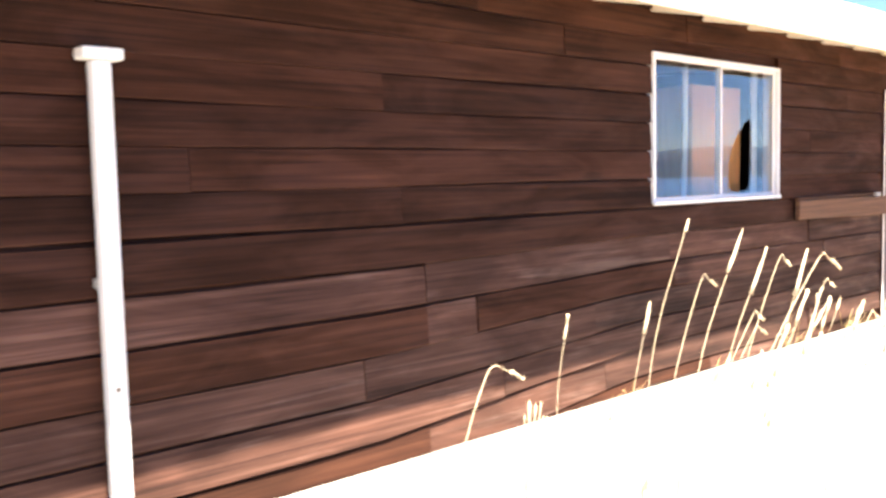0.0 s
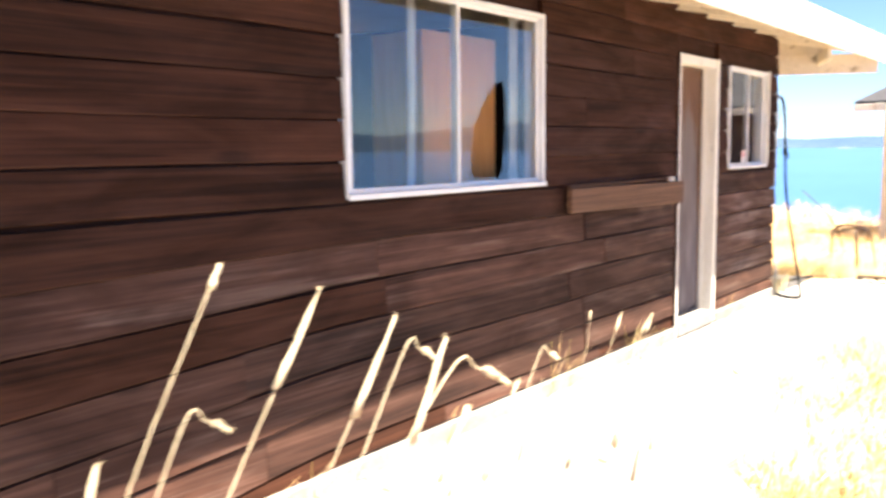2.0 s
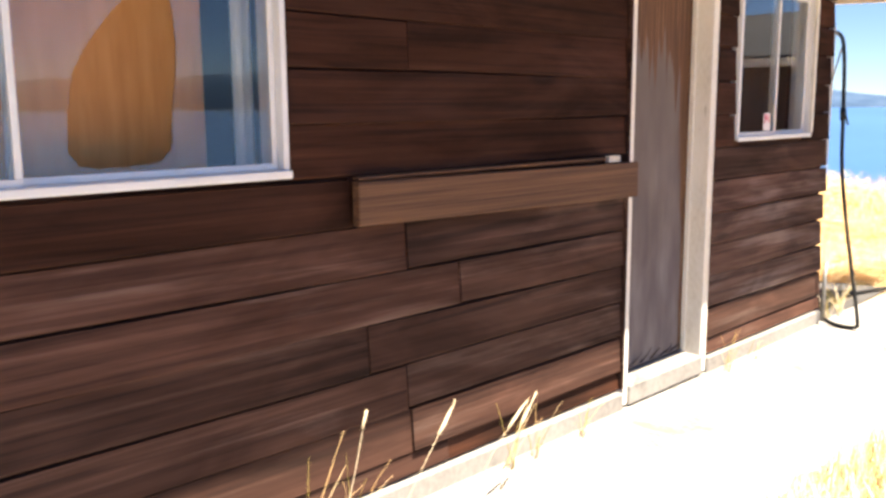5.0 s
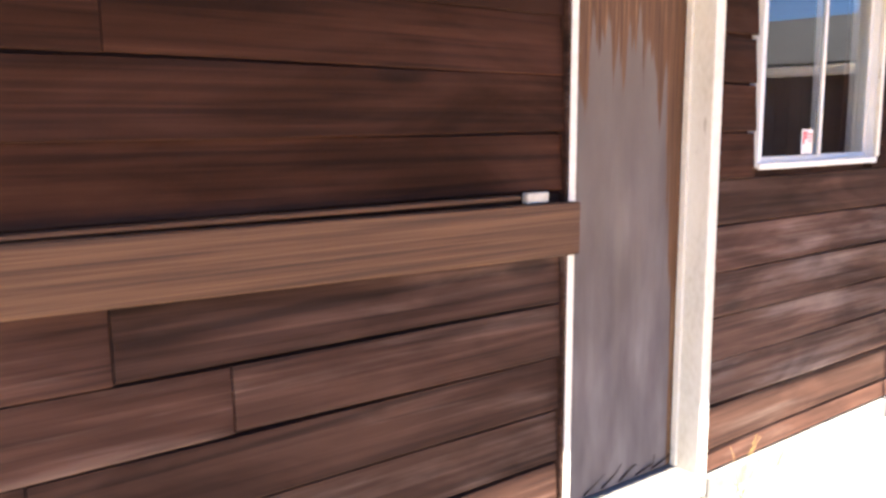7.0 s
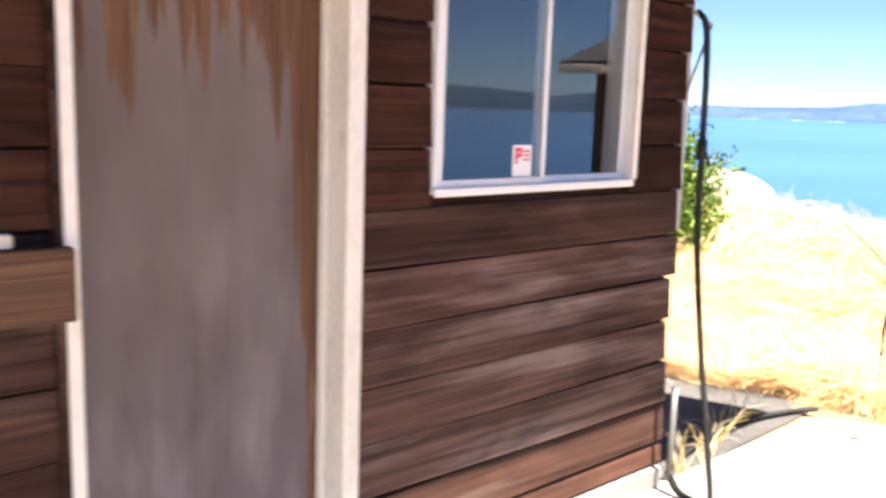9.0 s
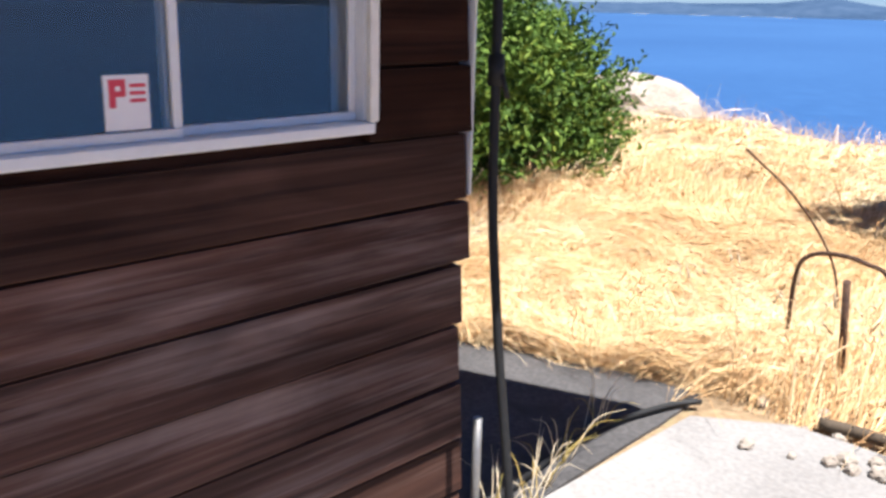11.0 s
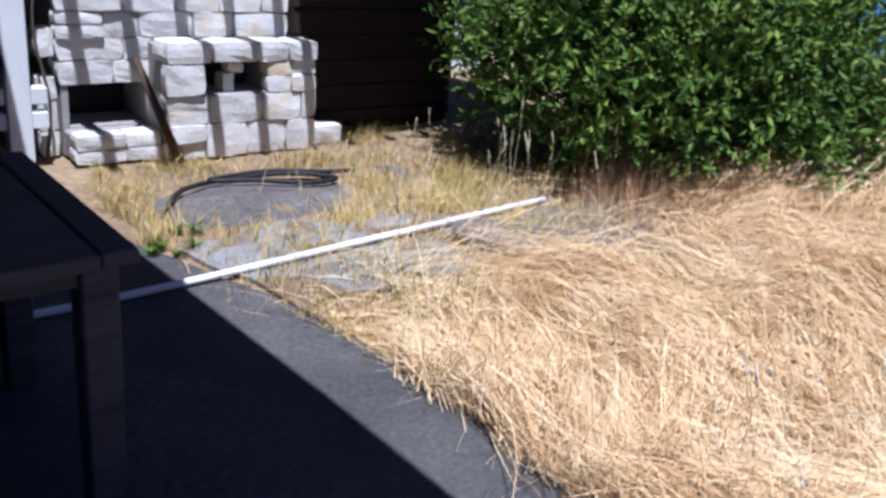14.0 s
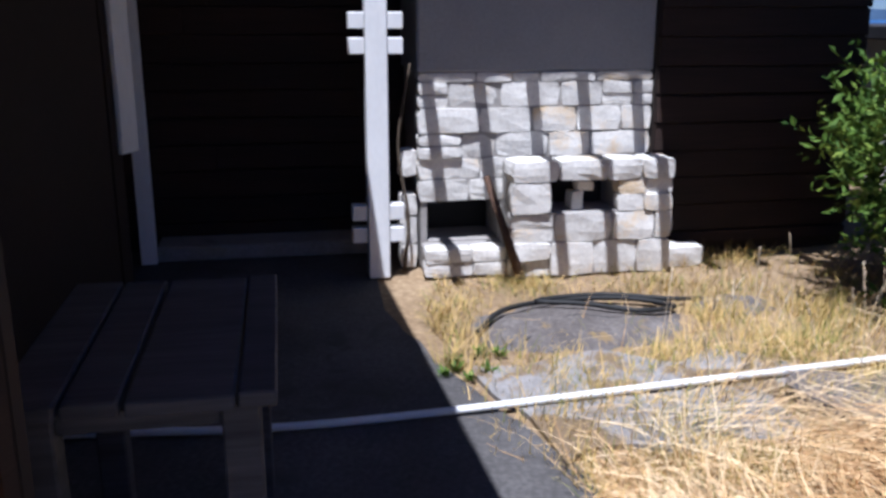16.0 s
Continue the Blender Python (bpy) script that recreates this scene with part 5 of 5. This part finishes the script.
def rock(name, centre, size, seed, label):
    bm = bmesh.new()
    bmesh.ops.create_icosphere(bm, subdivisions=3, radius=1.0)
    for v_ in bm.verts:
        n_ = noise.fractal(v_.co * 1.3 + Vector((seed, 0, 0)), 1.0, 2.0, 4)
        v_.co = Vector([v_.co[i] * size[i] * (1 + 0.30 * n_) for i in range(3)])
    e = obj(name, bm, M_ROCK, m=Matrix.Translation(centre))
    return tagged(e, label, "rock")


rock("boulder", (-4.75, 16.9, 0.36), (0.95, 0.9, 0.50), 2.0, "large pale tan boulder on the bluff")
rng = random.Random(6)
for k in range(16):
    x, y = rng.uniform(0.1, 0.95), rng.uniform(10.05, 10.6)
    r = rng.uniform(0.012, 0.035)
    rock("pebble", (x, y, (0.0 if on_slab(x, y) else land_height(x, y)) + r * 0.5), (r, r * 1.2, r * 0.8), k, "small pale stone lying at the path end")

# ---- shrub ----
bush = thing("shrub", "dense green leafy shrub on the bluff with yellow-green tips", "shrub", Matrix.Translation((-3.72, 12.60, 0)))
rng = np.random.RandomState(12)
blobs = [(-0.2, -0.7, 0.75, 0.70), (0.3, -0.3, 0.75, 0.72), (0.5, 0.5, 0.7, 0.75), (-0.5, 0.2, 1.0, 0.8), (0.1, 0.1, 1.25, 0.62), (0.55, -0.1, 1.15, 0.45), (0.2, 0.88, 0.5, 0.56),
         (-0.6, -0.5, 1.35, 0.5), (0.05, -0.75, 1.2, 0.42), (0.3, 0.65, 1.1, 0.42), (-0.5, 0.5, 1.4, 0.5), (0.6, 0.78, 0.4, 0.42), (-0.7, -0.85, 0.8, 0.45), (-0.1, -0.2, 1.65, 0.35)]
vs, fs = [], []
for bx, by, bz, br in blobs:
    for _ in range(int(600 * br * br / 0.4)):
        d_ = rng.normal(0, 1, 3)
        d_ /= np.linalg.norm(d_)
        r = br * (rng.uniform(0.35, 1.0) ** 0.6) * (1 + 0.5 * noise.noise(Vector((d_[0] * 2.5 + bx, d_[1] * 2.5 + by, d_[2] * 2.5))))
        root = np.array([bx, by, bz]) + d_ * r
        if rng.rand() < 0.06 and root[2] > 0.8:
            root = root + d_ * rng.uniform(0.05, 0.22)
        way = d_ * 0.8 + rng.normal(0, 0.55, 3) + np.array([0, 0, 0.45])
        way /= np.linalg.norm(way)
        span = rng.uniform(0.10, 0.34)
        for q in range(11):
            c = root + way * span * (q / 10.0)
            if c[2] < 0.03:
                continue
            ax = way * 0.6 + rng.normal(0, 0.7, 3)
            ax /= np.linalg.norm(ax)
            sd = np.cross(ax, rng.normal(0, 1, 3))
            sd /= np.linalg.norm(sd)
            L, wd = rng.uniform(0.045, 0.098), rng.uniform(0.010, 0.019)
            up = np.cross(ax, sd) * wd * 0.4
            b = len(vs)
            vs += [tuple(c), tuple(c + ax * L * 0.45 + sd * wd + up), tuple(c + ax * L), tuple(c + ax * L * 0.45 - sd * wd + up)]
            fs += [(b, b + 1, b + 2), (b, b + 2, b + 3)]
me = bpy.data.meshes.new("foliage")
me.from_pydata(vs, [], fs)
me.materials.append(M_LEAF)
fol = new("foliage", me)
fol.parent = bush
for k in range(12):
    bx, by, bz, br = blobs[k % len(blobs)]
    part("branch", tube(bend([(0.1 * math.cos(k), 0.1 * math.sin(k), -0.05), (bx * 0.4, by * 0.4, bz * 0.5), (bx * 0.9, by * 0.9, bz), (bx * 1.2, by * 1.2, bz + br * 0.7)], 5), 0.025, 6, 0.2), M_TWIG, bush)

# ---- shed and far pale building ----
shed = thing("garden_shed", "dark brown boarded shed with a grey gabled roof", "shed")
part("wall", boxed((0.10, 13.45, -0.1), (4.15, 16.4, 2.0)), M_SHED, shed)
for k in range(27):
    part("cladding_board", boxed((0.10 + k * 0.15, 13.425, 0.12), (0.242 + k * 0.15, 13.449, 1.96), 0.003), M_SHED, shed)
part("skirting", boxed((0.07, 13.40, -0.1), (4.15, 13.424, 0.30), 0.004), M_EAVE, shed, "pale weathered skirting boards")
bm = bmesh.new()
eave = [(-0.25, 13.1, 2.02), (4.4, 13.1, 2.02), (4.4, 16.7, 2.02), (-0.25, 16.7, 2.02)]
low = [bm.verts.new(p) for p in eave]
lip = [bm.verts.new((x, y, z + 0.07)) for x, y, z in eave]
top = [bm.verts.new(p) for p in ((0.62, 14.9, 2.76), (4.4, 14.9, 2.76))]
bm.faces.new(low)
for i in range(4):
    bm.faces.new((low[i], low[(i + 1) % 4], lip[(i + 1) % 4], lip[i]))
for f_ in ((lip[0], lip[1], top[1], top[0]), (lip[2], lip[3], top[0], top[1]), (lip[3], lip[0], top[0]), (lip[1], lip[2], top[1])):
    bm.faces.new(f_)
bmesh.ops.recalc_face_normals(bm, faces=bm.faces)
part("roof", bm, M_ROOF, shed)
part("corner_board", boxed((0.075, 13.40, 0.12), (0.20, 13.424, 1.96), 0.003), M_EAVE, shed, "pale corner board")
rng = random.Random(77)
x = 0.08
while x < 4.1:
    w_ = rng.uniform(0.06, 0.12)
    part("picket", boxed((x, 13.34, -0.1), (x + w_ - 0.012, 13.362, rng.uniform(0.36, 0.62)), 0.003), M_EAVE, shed, "pale weathered picket")
    x += w_
part("fascia", boxed((-0.25, 13.075, 1.955), (4.4, 13.098, 2.05), 0.003), M_TRIM, shed, "white fascia board")
hut = thing("far_hut", "small pale far hut with an orange-red roof edge", "hut", basis((-7.6, 12.6, 0), W, U))
part("wall", boxed((-0.2, 0, -0.3), (2.2, 1.8, 1.38), 0.01), M_PALEWALL, hut)
part("roof", boxed((-0.4, -0.25, 1.381), (2.4, 2.0, 1.50), 0.01), M_ROOF, hut)
part("fascia", boxed((-0.4, -0.28, 1.40), (2.4, -0.251, 1.46), 0.004), M_ORANGE, hut)
part("window", boxed((0.4, -0.02, 0.5), (1.3, -0.001, 1.1), 0.004), M_HOSE, hut)
